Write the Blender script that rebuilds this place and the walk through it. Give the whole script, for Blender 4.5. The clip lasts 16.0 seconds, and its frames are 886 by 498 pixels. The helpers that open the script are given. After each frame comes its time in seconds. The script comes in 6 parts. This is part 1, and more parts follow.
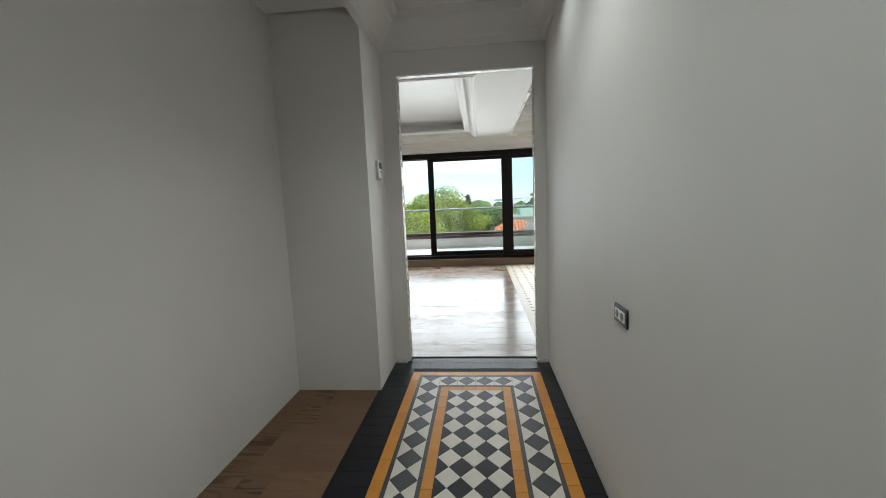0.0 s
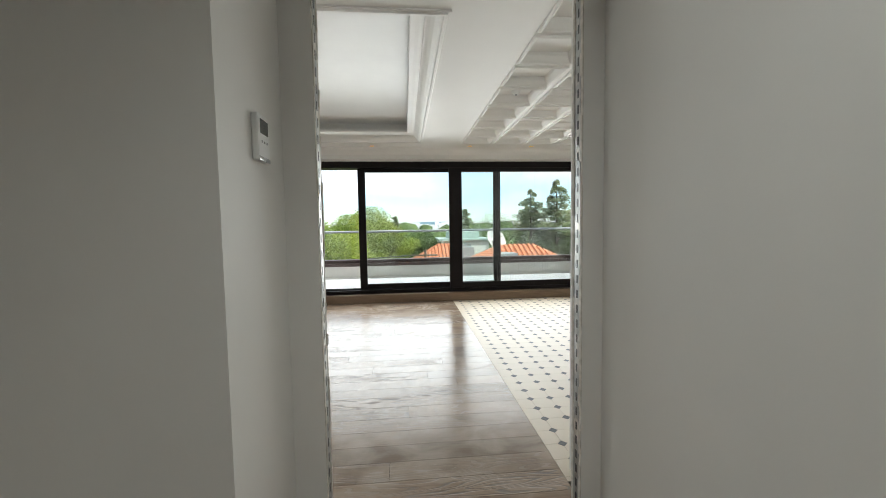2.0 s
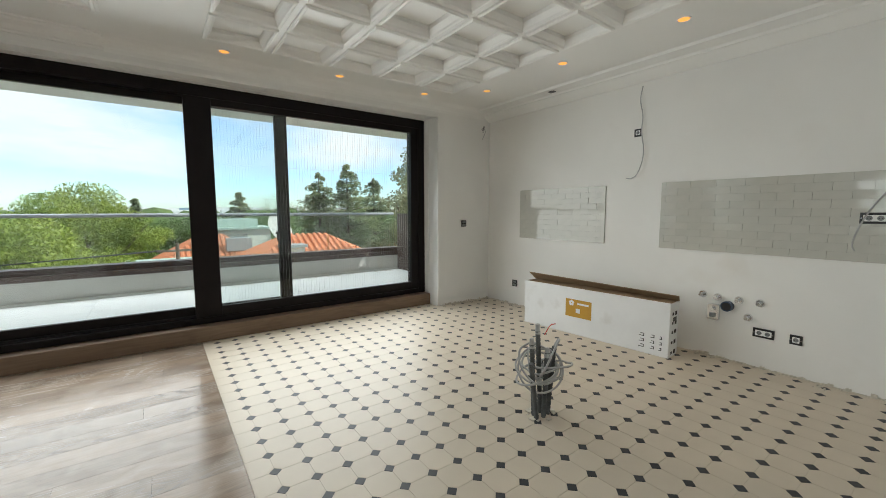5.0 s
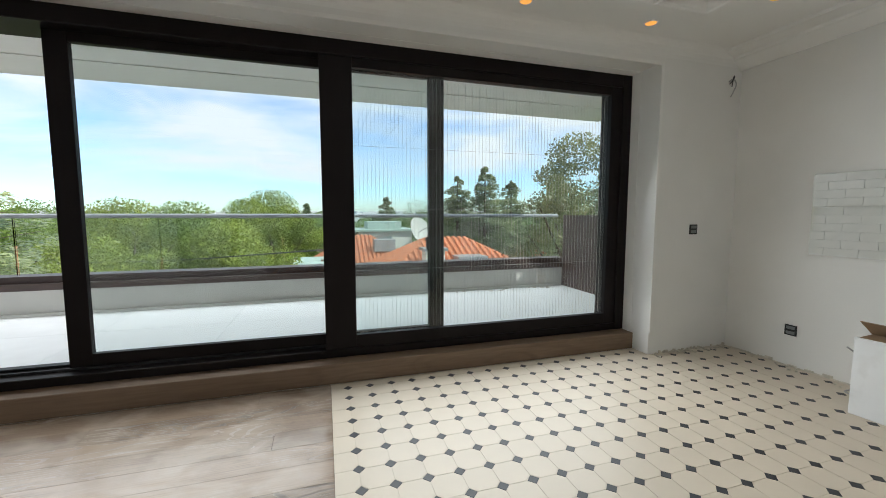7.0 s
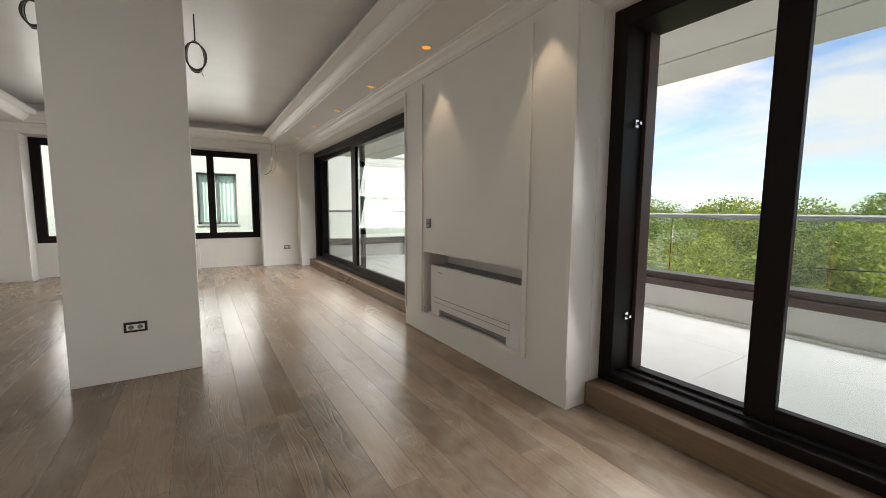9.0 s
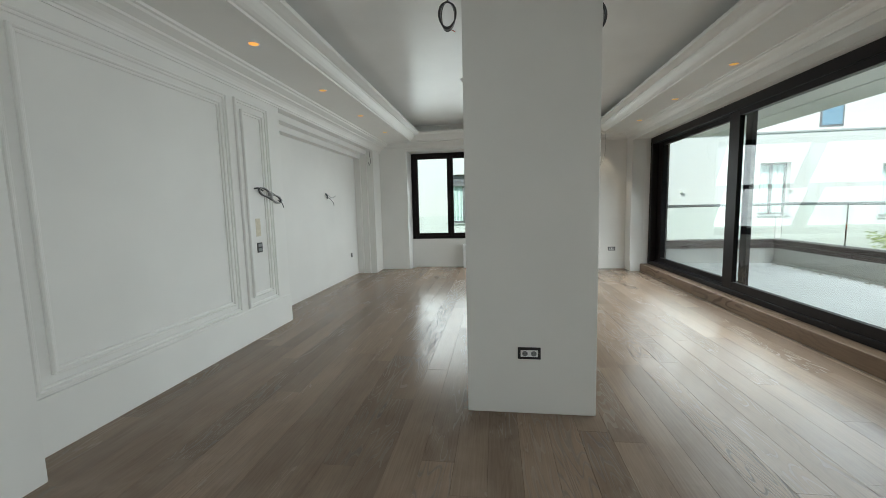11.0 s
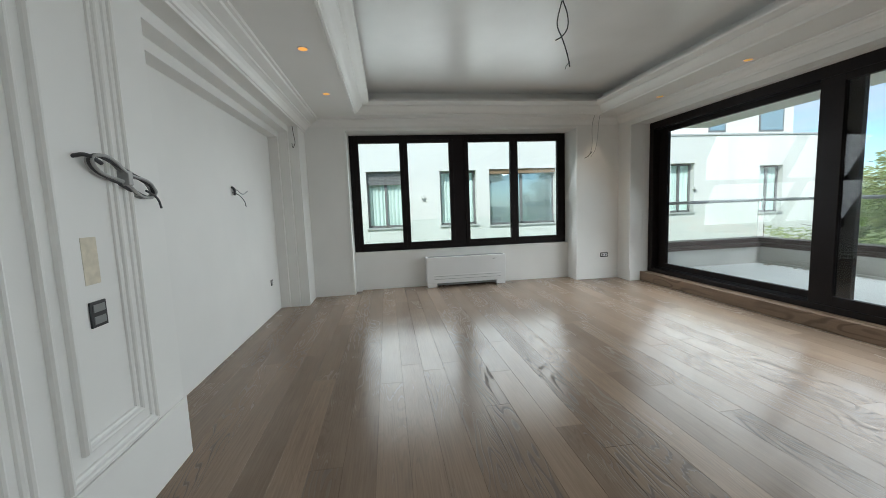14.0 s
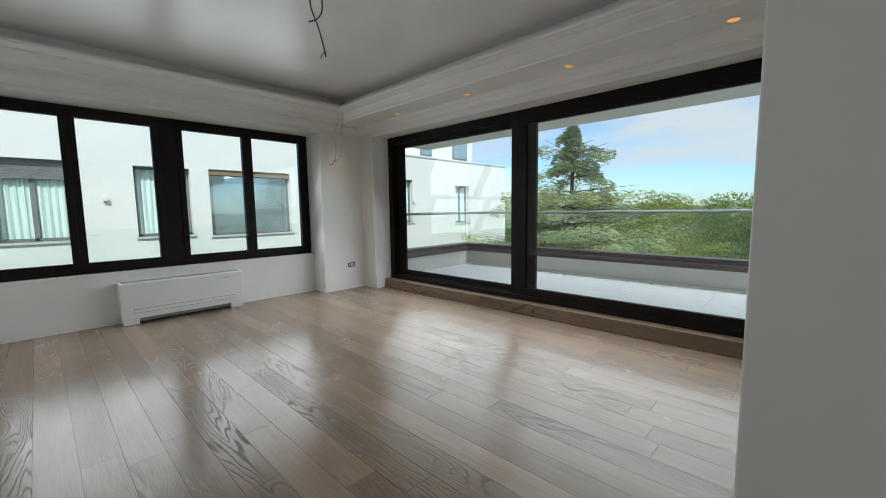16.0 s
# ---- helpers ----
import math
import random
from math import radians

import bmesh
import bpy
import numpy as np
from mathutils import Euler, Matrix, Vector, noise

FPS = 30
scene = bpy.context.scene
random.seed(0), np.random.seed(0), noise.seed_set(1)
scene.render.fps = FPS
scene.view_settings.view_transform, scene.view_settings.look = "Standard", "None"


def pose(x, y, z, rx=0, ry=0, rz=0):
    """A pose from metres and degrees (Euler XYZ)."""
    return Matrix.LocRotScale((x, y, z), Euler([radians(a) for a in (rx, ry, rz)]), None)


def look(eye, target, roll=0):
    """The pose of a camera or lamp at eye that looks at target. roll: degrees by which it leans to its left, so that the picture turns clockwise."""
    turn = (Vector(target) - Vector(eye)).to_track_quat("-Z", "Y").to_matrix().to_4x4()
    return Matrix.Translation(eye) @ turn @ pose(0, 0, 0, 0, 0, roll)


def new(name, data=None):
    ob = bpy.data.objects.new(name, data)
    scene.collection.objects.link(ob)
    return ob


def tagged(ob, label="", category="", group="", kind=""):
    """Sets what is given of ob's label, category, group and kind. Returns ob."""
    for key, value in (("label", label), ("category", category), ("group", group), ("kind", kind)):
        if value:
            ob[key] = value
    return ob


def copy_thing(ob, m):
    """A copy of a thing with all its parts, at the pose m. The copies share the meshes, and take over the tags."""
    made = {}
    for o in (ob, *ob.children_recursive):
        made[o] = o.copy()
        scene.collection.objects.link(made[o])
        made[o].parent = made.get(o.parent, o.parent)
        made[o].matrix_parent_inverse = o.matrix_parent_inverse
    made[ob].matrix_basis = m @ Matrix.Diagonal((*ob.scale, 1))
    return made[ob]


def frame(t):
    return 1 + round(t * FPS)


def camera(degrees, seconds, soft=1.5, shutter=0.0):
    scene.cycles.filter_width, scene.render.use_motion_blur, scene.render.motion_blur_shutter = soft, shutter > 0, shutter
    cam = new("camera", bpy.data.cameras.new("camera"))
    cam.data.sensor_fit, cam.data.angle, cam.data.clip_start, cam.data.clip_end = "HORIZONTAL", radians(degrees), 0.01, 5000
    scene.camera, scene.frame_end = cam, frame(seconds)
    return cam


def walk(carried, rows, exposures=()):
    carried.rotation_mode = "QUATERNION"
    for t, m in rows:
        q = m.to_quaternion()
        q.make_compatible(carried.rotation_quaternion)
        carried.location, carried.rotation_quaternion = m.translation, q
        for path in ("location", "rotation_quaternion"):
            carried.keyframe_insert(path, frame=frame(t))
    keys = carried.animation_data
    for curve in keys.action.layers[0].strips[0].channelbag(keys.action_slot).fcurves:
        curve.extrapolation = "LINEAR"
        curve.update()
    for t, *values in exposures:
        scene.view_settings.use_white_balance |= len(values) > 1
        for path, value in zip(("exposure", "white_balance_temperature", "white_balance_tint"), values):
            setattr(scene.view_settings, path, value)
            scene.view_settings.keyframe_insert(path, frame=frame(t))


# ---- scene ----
cam = camera(97.5, 16.0, soft=0.9)
PATH = [
    (0, (0.075, 0.114, 1.342), (-0.119, 2.091, 1.114), -2.4),
    (0.5, (-0.039, 0.436, 1.321), (-0.071, 2.427, 1.132), -1.6),
    (1, (-0.145, 0.824, 1.339), (-0.099, 2.819, 1.203), -1.3),
    (1.5, (-0.211, 1.232, 1.346), (-0.092, 3.225, 1.223), -0.8),
    (2, (-0.221, 1.741, 1.334), (-0.03, 3.728, 1.209), -0.9),
    (2.5, (-0.192, 2.155, 1.303), (0.11, 4.127, 1.17), -0.9),
    (3, (-0.15, 2.605, 1.3), (0.295, 4.549, 1.16), -0.9),
    (3.5, (-0.039, 3.024, 1.295), (0.599, 4.914, 1.153), -0.5),
    (4, (0.075, 3.45, 1.252), (1.008, 5.212, 1.098), -0.7),
    (4.2, (0.104, 3.605, 1.256), (1.179, 5.284, 1.101), -0.5),
    (6.3, (0.644, 5.088, 1.241), (1.848, 6.671, 1.031), 0.1),
    (6.5, (0.65, 5.249, 1.239), (1.687, 6.947, 1.029), 0.0),
    (7, (0.575, 5.642, 1.209), (1.153, 7.548, 1.033), 0.0),
    (7.5, (0.448, 5.992, 1.224), (0.447, 7.985, 1.055), 0.0),
    (8, (0.305, 6.265, 1.218), (-0.377, 8.138, 1.058), 0.3),
    (8.5, (0.02, 6.37, 1.234), (-1.241, 7.912, 1.057), 0.5),
    (9, (-0.247, 6.378, 1.239), (-1.933, 7.436, 1.04), 0.4),
    (9.5, (-0.55, 6.387, 1.242), (-2.465, 6.929, 1.04), 0.2),
    (10, (-0.813, 6.263, 1.237), (-2.8, 6.357, 1.031), 0.1),
    (10.2, (-0.932, 6.176, 1.245), (-2.921, 6.126, 1.036), 0.0),
    (12.5, (-2.381, 5.015, 1.285), (-4.338, 4.661, 1.075), -1.9),
    (13, (-2.727, 4.813, 1.279), (-4.708, 4.633, 1.07), -2.0),
    (13.5, (-3.091, 4.534, 1.266), (-5.08, 4.581, 1.058), -2.2),
    (14, (-3.447, 4.492, 1.27), (-5.417, 4.767, 1.059), -2.2),
    (14.5, (-3.699, 4.517, 1.288), (-5.614, 5.047, 1.069), -2.2),
    (15, (-3.869, 4.53, 1.286), (-5.68, 5.349, 1.066), -1.9),
    (15.5, (-3.944, 4.493, 1.284), (-5.575, 5.632, 1.071), -1.4),
    (16, (-3.948, 4.491, 1.27), (-5.325, 5.927, 1.069), -0.8),
]

EXPOSURE = [(0.0, 0.46, 6250, 8), (1.5, 0.5, 6400, 9), (2.5, 0.47, 6500, 7), (3.5, 0.38, 6650, 7), (6.5, 0.05, 6150, 7), (8.0, 0.03, 6600, 13), (8.7, 0.0, 6850, 14), (9.5, -0.05, 6900, 4), (10.0, -0.05, 6250, 3),
            (12.5, -0.03, 6100, 5), (14.0, -0.15, 6050, 6), (16.0, -0.3, 6050, 7)]
walk(cam, [(t, look(eye, target, roll)) for t, eye, target, roll in PATH], EXPOSURE)
SKY, SUN, WIN, SPOT_GLOW, SPOTS, HALL_SPOT = 0.21, 5.0, (14.5, 15.5, 12), 0.85, 11.0, 27.0

# ---- light ----
world = bpy.data.worlds.new("sky")
scene.world = world
world.use_nodes = True
wn, wl = world.node_tree.nodes, world.node_tree.links
wn.clear()
sky = wn.new("ShaderNodeTexSky")
sky.sky_type, sky.sun_disc = "NISHITA", False
sky.sun_elevation, sky.sun_rotation = radians(46.4), radians(124.3)
sky.air_density, sky.dust_density, sky.ozone_density = 1.0, 0.5, 2.0
wcoord = wn.new("ShaderNodeTexCoord")
wmap = wn.new("ShaderNodeMapping")
wmap.inputs["Scale"].default_value = (1.0, 1.0, 4.2)
cloud = wn.new("ShaderNodeTexNoise")
cloud.inputs["Scale"].default_value, cloud.inputs["Detail"].default_value, cloud.inputs["Roughness"].default_value = 1.7, 9, 0.55
cloud.inputs["Distortion"].default_value = 0.4
cramp = wn.new("ShaderNodeValToRGB")
cramp.color_ramp.elements[0].position, cramp.color_ramp.elements[1].position = 0.41, 0.62
wmix = wn.new("ShaderNodeMix")
wmix.data_type = "RGBA"
wmix.inputs[7].default_value = (4.7, 4.85, 5.0, 1)
wbg = wn.new("ShaderNodeBackground")
wbg.inputs["Strength"].default_value = SKY
wout = wn.new("ShaderNodeOutputWorld")
wl.new(wcoord.outputs["Generated"], wmap.inputs["Vector"])
wl.new(wmap.outputs["Vector"], cloud.inputs["Vector"])
# clear near the horizon, more cloud higher up
wsep = wn.new("ShaderNodeSeparateXYZ")
wl.new(wcoord.outputs["Generated"], wsep.inputs["Vector"])
cover = wn.new("ShaderNodeMapRange")
cover.inputs["From Min"].default_value, cover.inputs["From Max"].default_value = 0.03, 0.30
cover.inputs["To Min"].default_value, cover.inputs["To Max"].default_value = -0.16, 0.10
wl.new(wsep.outputs["Z"], cover.inputs["Value"])
wadd = wn.new("ShaderNodeMath")
wl.new(cloud.outputs["Fac"], wadd.inputs[0])
wl.new(cover.outputs["Result"], wadd.inputs[1])
wl.new(wadd.outputs[0], cramp.inputs["Fac"])
wl.new(cramp.outputs["Color"], wmix.inputs[0])
wtint = wn.new("ShaderNodeMix")
wtint.data_type, wtint.blend_type = "RGBA", "MULTIPLY"
wtint.inputs[0].default_value, wtint.inputs[7].default_value = 1.0, (0.76, 0.91, 1.05, 1)
wl.new(sky.outputs["Color"], wtint.inputs[6])
wl.new(wtint.outputs[2], wmix.inputs[6])
wl.new(wmix.outputs[2], wbg.inputs["Color"])
wl.new(wbg.outputs["Background"], wout.inputs["Surface"])

sun = new("sun", bpy.data.lights.new("sun", "SUN"))
sun.data.energy, sun.data.angle, sun.data.color = SUN, radians(0.6), (1.0, 0.96, 0.9)
sun.matrix_world = look((44, -30, 56), (0, 0, 0))


def window_light(name, x, y, z, w, h, rz, power, tilt=72):
    """Sky light that comes in through one glazed opening."""
    la = bpy.data.lights.new(name, "AREA")
    la.shape, la.size, la.size_y, la.energy, la.color = "RECTANGLE", w, h, power, (0.95, 0.98, 0.975)
    la.spread = radians(150)
    ob = new(name, la)
    ob.matrix_world = pose(x, y, z, tilt, 0, rz)
    return ob


for z in (0.81, 1.75):
    for a, b in ((-1.68, 0.54), (0.80, 3.04)):
        window_light("daylight_kitchen", (a + b) / 2, 8.33, z, b - a, 0.94, 180, WIN[0] * (b - a) / 2)
    for a, b in ((-8.80, -6.70), (-6.52, -4.2)):
        window_light("daylight_lounge", (a + b) / 2, 8.28, z, b - a, 0.94, 180, WIN[1] * (b - a) / 2, 54)
for z in (1.13, 1.93):
    for a, b in ((4.10, 5.56), (5.83, 7.39)):
        window_light("daylight_west", -9.56, (a + b) / 2, z, b - a, 0.8, -90, WIN[2] * (b - a) / 2, 62)


# unseen area lamps added over the roof's edge, for sky light on the balcony
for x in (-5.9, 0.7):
    edge = bpy.data.lights.new("balcony_fill", "AREA")
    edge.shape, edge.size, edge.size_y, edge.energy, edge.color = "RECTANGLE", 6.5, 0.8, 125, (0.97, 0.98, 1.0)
    new("balcony_fill", edge).matrix_world = pose(x, 11.22, 3.07)


def spot_light(x, y, z, power, size=70, blend=0.6, tint=(1.0, 0.78, 0.54)):
    """The beam of a recessed warm ceiling lamp."""
    la = bpy.data.lights.new("lamp_beam", "SPOT")
    la.energy, la.color, la.spot_size, la.spot_blend, la.shadow_soft_size = power, tint, radians(size), blend, 0.02
    ob = new("lamp_beam", la)
    ob.matrix_world = look((x, y, z), (x, y + 0.001, 0))
    return ob


for x, y in ((-3.30, 8.10), (-2.02, 8.10), (-9.22, 7.82), (3.388, 6.51), (3.388, 5.49)):
    spot_light(x, y, 2.58, SPOTS, 58, 0.4)
for x, y in ((0.12, 0.3), (0.12, 1.75), (0.32, 2.5)):
    spot_light(x, y, 2.74, HALL_SPOT if x < 0.2 else HALL_SPOT * 0.3, 122, 1.0, (0.98, 1.0, 0.95))

# ---- materials ----


def mat(name, color, rough=0.5, metal=0.0, var=0.06, scale=6.0, bump=0.0, bump_scale=60.0, stretch=(1, 1, 1), rand=0.0, spec=0.5,
        stain=None, stain_at=(0.62, 0.75), stain_scale=1.2, coat=0.0):
    """Painted, plastered or moulded surface: base colour with grain and broad variation."""
    m = bpy.data.materials.new(name)
    m.use_nodes = True
    n, l = m.node_tree.nodes, m.node_tree.links
    b = n["Principled BSDF"]
    b.inputs["Roughness"].default_value, b.inputs["Metallic"].default_value = rough, metal
    b.inputs["Specular IOR Level"].default_value = spec
    b.inputs["Coat Weight"].default_value = coat
    tc = n.new("ShaderNodeTexCoord")
    mp = n.new("ShaderNodeMapping")
    mp.inputs["Scale"].default_value = stretch
    l.new(tc.outputs["Object"], mp.inputs["Vector"])
    big = n.new("ShaderNodeTexNoise")
    big.inputs["Scale"].default_value, big.inputs["Detail"].default_value = scale, 6
    l.new(mp.outputs["Vector"], big.inputs["Vector"])
    ramp = n.new("ShaderNodeMapRange")
    ramp.inputs["To Min"].default_value, ramp.inputs["To Max"].default_value = 1 - var, 1 + var
    ramp.inputs["From Min"].default_value, ramp.inputs["From Max"].default_value = 0.3, 0.7
    l.new(big.outputs["Fac"], ramp.inputs["Value"])
    mul = n.new("ShaderNodeMix")
    mul.data_type, mul.blend_type = "RGBA", "MULTIPLY"
    mul.inputs[0].default_value = 1.0
    mul.inputs[6].default_value = (*color, 1)
    l.new(ramp.outputs["Result"], mul.inputs[7])
    last = mul.outputs[2]
    if rand:
        info = n.new("ShaderNodeObjectInfo")
        rr = n.new("ShaderNodeMapRange")
        rr.inputs["To Min"].default_value, rr.inputs["To Max"].default_value = 1 - rand, 1 + rand
        l.new(info.outputs["Random"], rr.inputs["Value"])
        m2 = n.new("ShaderNodeMix")
        m2.data_type, m2.blend_type = "RGBA", "MULTIPLY"
        m2.inputs[0].default_value = 1.0
        l.new(last, m2.inputs[6])
        l.new(rr.outputs["Result"], m2.inputs[7])
        last = m2.outputs[2]
    if stain:
        st = n.new("ShaderNodeTexNoise")
        st.inputs["Scale"].default_value, st.inputs["Detail"].default_value = stain_scale, 4
        l.new(tc.outputs["Object"], st.inputs["Vector"])
        sr = n.new("ShaderNodeMapRange")
        sr.inputs["From Min"].default_value, sr.inputs["From Max"].default_value = stain_at
        l.new(st.outputs["Fac"], sr.inputs["Value"])
        m3 = n.new("ShaderNodeMix")
        m3.data_type = "RGBA"
        l.new(sr.outputs["Result"], m3.inputs[0])
        l.new(last, m3.inputs[6])
        m3.inputs[7].default_value = (*stain, 1)
        last = m3.outputs[2]
    l.new(last, b.inputs["Base Color"])
    if bump:
        fine = n.new("ShaderNodeTexNoise")
        fine.inputs["Scale"].default_value, fine.inputs["Detail"].default_value = bump_scale, 4
        l.new(mp.outputs["Vector"], fine.inputs["Vector"])
        bp = n.new("ShaderNodeBump")
        bp.inputs["Strength"].default_value, bp.inputs["Distance"].default_value = bump, 0.004
        l.new(fine.outputs["Fac"], bp.inputs["Height"])
        l.new(bp.outputs["Normal"], b.inputs["Normal"])
    return m


def wood(name, dark, light, rough=0.3, rand=0.16, grain=1.0, dust_most=0.02):
    """Wire-brushed oak: open cathedral grain along x on some boards, plain on others, dust smears over all."""
    m = bpy.data.materials.new(name)
    m.use_nodes = True
    n, l = m.node_tree.nodes, m.node_tree.links
    b = n["Principled BSDF"]
    b.inputs["Specular IOR Level"].default_value = 0.26

    def mapped(src, lo, hi, to_lo=0.0, to_hi=1.0):
        r = n.new("ShaderNodeMapRange")
        for key, v in (("From Min", lo), ("From Max", hi), ("To Min", to_lo), ("To Max", to_hi)):
            r.inputs[key].default_value = v
        l.new(src, r.inputs["Value"])
        return r.outputs["Result"]

    def math_node(op, src, other):
        r = n.new("ShaderNodeMath")
        r.operation = op
        l.new(src, r.inputs[0])
        if isinstance(other, (int, float)):
            r.inputs[1].default_value = other
        elif other is not None:
            l.new(other, r.inputs[1])
        return r.outputs[0]

    def noise_of(vec, stretch, scale, detail, distortion=0.0):
        mp = n.new("ShaderNodeMapping")
        mp.inputs["Scale"].default_value = stretch
        l.new(vec, mp.inputs["Vector"])
        t = n.new("ShaderNodeTexNoise")
        t.inputs["Scale"].default_value, t.inputs["Detail"].default_value, t.inputs["Distortion"].default_value = scale, detail, distortion
        l.new(mp.outputs["Vector"], t.inputs["Vector"])
        return t.outputs["Fac"]

    tc, info, geo = n.new("ShaderNodeTexCoord"), n.new("ShaderNodeObjectInfo"), n.new("ShaderNodeNewGeometry")
    off = n.new("ShaderNodeVectorMath")
    off.operation = "MULTIPLY_ADD"
    off.inputs[1].default_value = (37.0, 23.0, 11.0)
    l.new(info.outputs["Random"], off.inputs[0])
    l.new(tc.outputs["Object"], off.inputs[2])
    vec, pos = off.outputs["Vector"], geo.outputs["Position"]
    rings = noise_of(vec, (0.8, 5.5, 3.0), 1.0, 2.2, 0.25)
    lines = mapped(math_node("SINE", math_node("MULTIPLY", rings, 135.0 * grain), None), 0.35, 0.95)
    figure = mapped(math_node("FRACT", math_node("MULTIPLY", info.outputs["Random"], 13.7), None), 0.30, 0.75, 0.12, 1.0)
    patch = mapped(noise_of(vec, (0.9, 2.0, 1.0), 1.0, 1.0), 0.38, 0.62)
    figure = math_node("MULTIPLY", figure, patch)
    lines = math_node("MULTIPLY", lines, figure)
    pores = noise_of(vec, (4.0, 130.0, 60.0), 1.0, 3.0)
    cr = n.new("ShaderNodeValToRGB")
    cr.color_ramp.elements[0].position, cr.color_ramp.elements[1].position = 0.2, 0.8
    cr.color_ramp.elements[0].color, cr.color_ramp.elements[1].color = (*dark, 1), (*light, 1)
    broad = noise_of(vec, (0.7, 5.0, 1.0), 1.0, 3.0)
    tone = math_node("ADD", math_node("MULTIPLY", pores, 0.45), math_node("MULTIPLY", broad, 0.55))
    l.new(tone, cr.inputs["Fac"])
    mul = n.new("ShaderNodeMix")
    mul.data_type, mul.blend_type = "RGBA", "MULTIPLY"
    mul.inputs[0].default_value = 1.0
    l.new(cr.outputs["Color"], mul.inputs[6])
    shade = mapped(info.outputs["Random"], 0.0, 1.0, 1 - rand, 1 + rand)
    l.new(math_node("MULTIPLY", shade, mapped(lines, 0.0, 1.0, 1.0, 0.5)), mul.inputs[7])
    # dusty smears of building work, thicker towards the kitchen
    smear = noise_of(pos, (1.0, 1.5, 1.0), 3.6, 8.0, 0.7)
    sep = n.new("ShaderNodeSeparateXYZ")
    l.new(pos, sep.inputs["Vector"])
    much = mapped(sep.outputs["X"], -4.0, -0.8, 0.10, 1.0)
    dusty = math_node("MULTIPLY", mapped(smear, 0.40, 0.66, 0.0, dust_most), much)
    dust = n.new("ShaderNodeMix")
    dust.data_type = "RGBA"
    dust.inputs[7].default_value = (0.46, 0.395, 0.33, 1)
    l.new(dusty, dust.inputs[0])
    l.new(mul.outputs[2], dust.inputs[6])
    l.new(dust.outputs[2], b.inputs["Base Color"])
    gloss = math_node("ADD", mapped(smear, 0.38, 0.66, rough, rough + 0.07), math_node("MULTIPLY", lines, 0.28))
    l.new(gloss, b.inputs["Roughness"])
    height = math_node("SUBTRACT", math_node("MULTIPLY", pores, 0.22), math_node("MULTIPLY", lines, 0.55))
    height = math_node("ADD", height, math_node("MULTIPLY", smear, 0.25 if dust_most > 0.1 else 0.0))
    bp = n.new("ShaderNodeBump")
    bp.inputs["Strength"].default_value, bp.inputs["Distance"].default_value = 0.4, 0.003
    l.new(height, bp.inputs["Height"])
    l.new(bp.outputs["Normal"], b.inputs["Normal"])
    return m


def leafy(name, color, through_light=0.4):
    """Thin leaves: matt, partly lit from behind, each blade of its own tone, whole boughs lighter or darker, shaded
    gaps put into the colour.
    """
    m = bpy.data.materials.new(name)
    m.use_nodes = True
    n, l = m.node_tree.nodes, m.node_tree.links
    b, out = n["Principled BSDF"], n["Material Output"]
    b.inputs["Roughness"].default_value, b.inputs["Specular IOR Level"].default_value = 0.5, 0.4
    geo = n.new("ShaderNodeNewGeometry")
    tone = n.new("ShaderNodeValToRGB")
    tone.color_ramp.elements[0].color = (color[0] * 0.4, color[1] * 0.48, color[2] * 0.6, 1)
    tone.color_ramp.elements[1].color = (min(color[0] * 1.6, 1), color[1] * 1.4, color[2] * 1.15, 1)
    # broad noise colours whole patches darker, as shaded gaps in a crown
    big = n.new("ShaderNodeTexNoise")
    big.inputs["Scale"].default_value, big.inputs["Detail"].default_value = 0.45, 3
    l.new(geo.outputs["Position"], big.inputs["Vector"])
    mixed = n.new("ShaderNodeMath")
    mixed.operation = "MULTIPLY_ADD"
    mixed.inputs[1].default_value = 0.4
    l.new(geo.outputs["Random Per Island"], mixed.inputs[0])
    half = n.new("ShaderNodeMath")
    half.operation = "MULTIPLY_ADD"
    half.inputs[2].default_value = -0.5
    half.inputs[1].default_value = 1.7
    l.new(big.outputs["Fac"], half.inputs[0])
    l.new(half.outputs[0], mixed.inputs[2])
    l.new(mixed.outputs[0], tone.inputs["Fac"])
    l.new(tone.outputs["Color"], b.inputs["Base Color"])
    tr = n.new("ShaderNodeBsdfTranslucent")
    l.new(tone.outputs["Color"], tr.inputs["Color"])
    mix = n.new("ShaderNodeMixShader")
    mix.inputs[0].default_value = through_light
    l.new(b.outputs["BSDF"], mix.inputs[1])
    l.new(tr.outputs["BSDF"], mix.inputs[2])
    l.new(mix.outputs["Shader"], out.inputs["Surface"])
    return m


def glass(name, tint=(0.97, 0.99, 0.985)):
    m = bpy.data.materials.new(name)
    m.use_nodes = True
    b = m.node_tree.nodes["Principled BSDF"]
    b.inputs["Base Color"].default_value = (*tint, 1)
    b.inputs["Roughness"].default_value, b.inputs["Transmission Weight"].default_value, b.inputs["IOR"].default_value = 0.0, 1.0, 1.45
    return m


def lamp_mat(name, color, strength):
    m = bpy.data.materials.new(name)
    m.use_nodes = True
    b = m.node_tree.nodes["Principled BSDF"]
    b.inputs["Base Color"].default_value = (*color, 1)
    b.inputs["Emission Color"].default_value, b.inputs["Emission Strength"].default_value = (*color, 1), strength
    return m


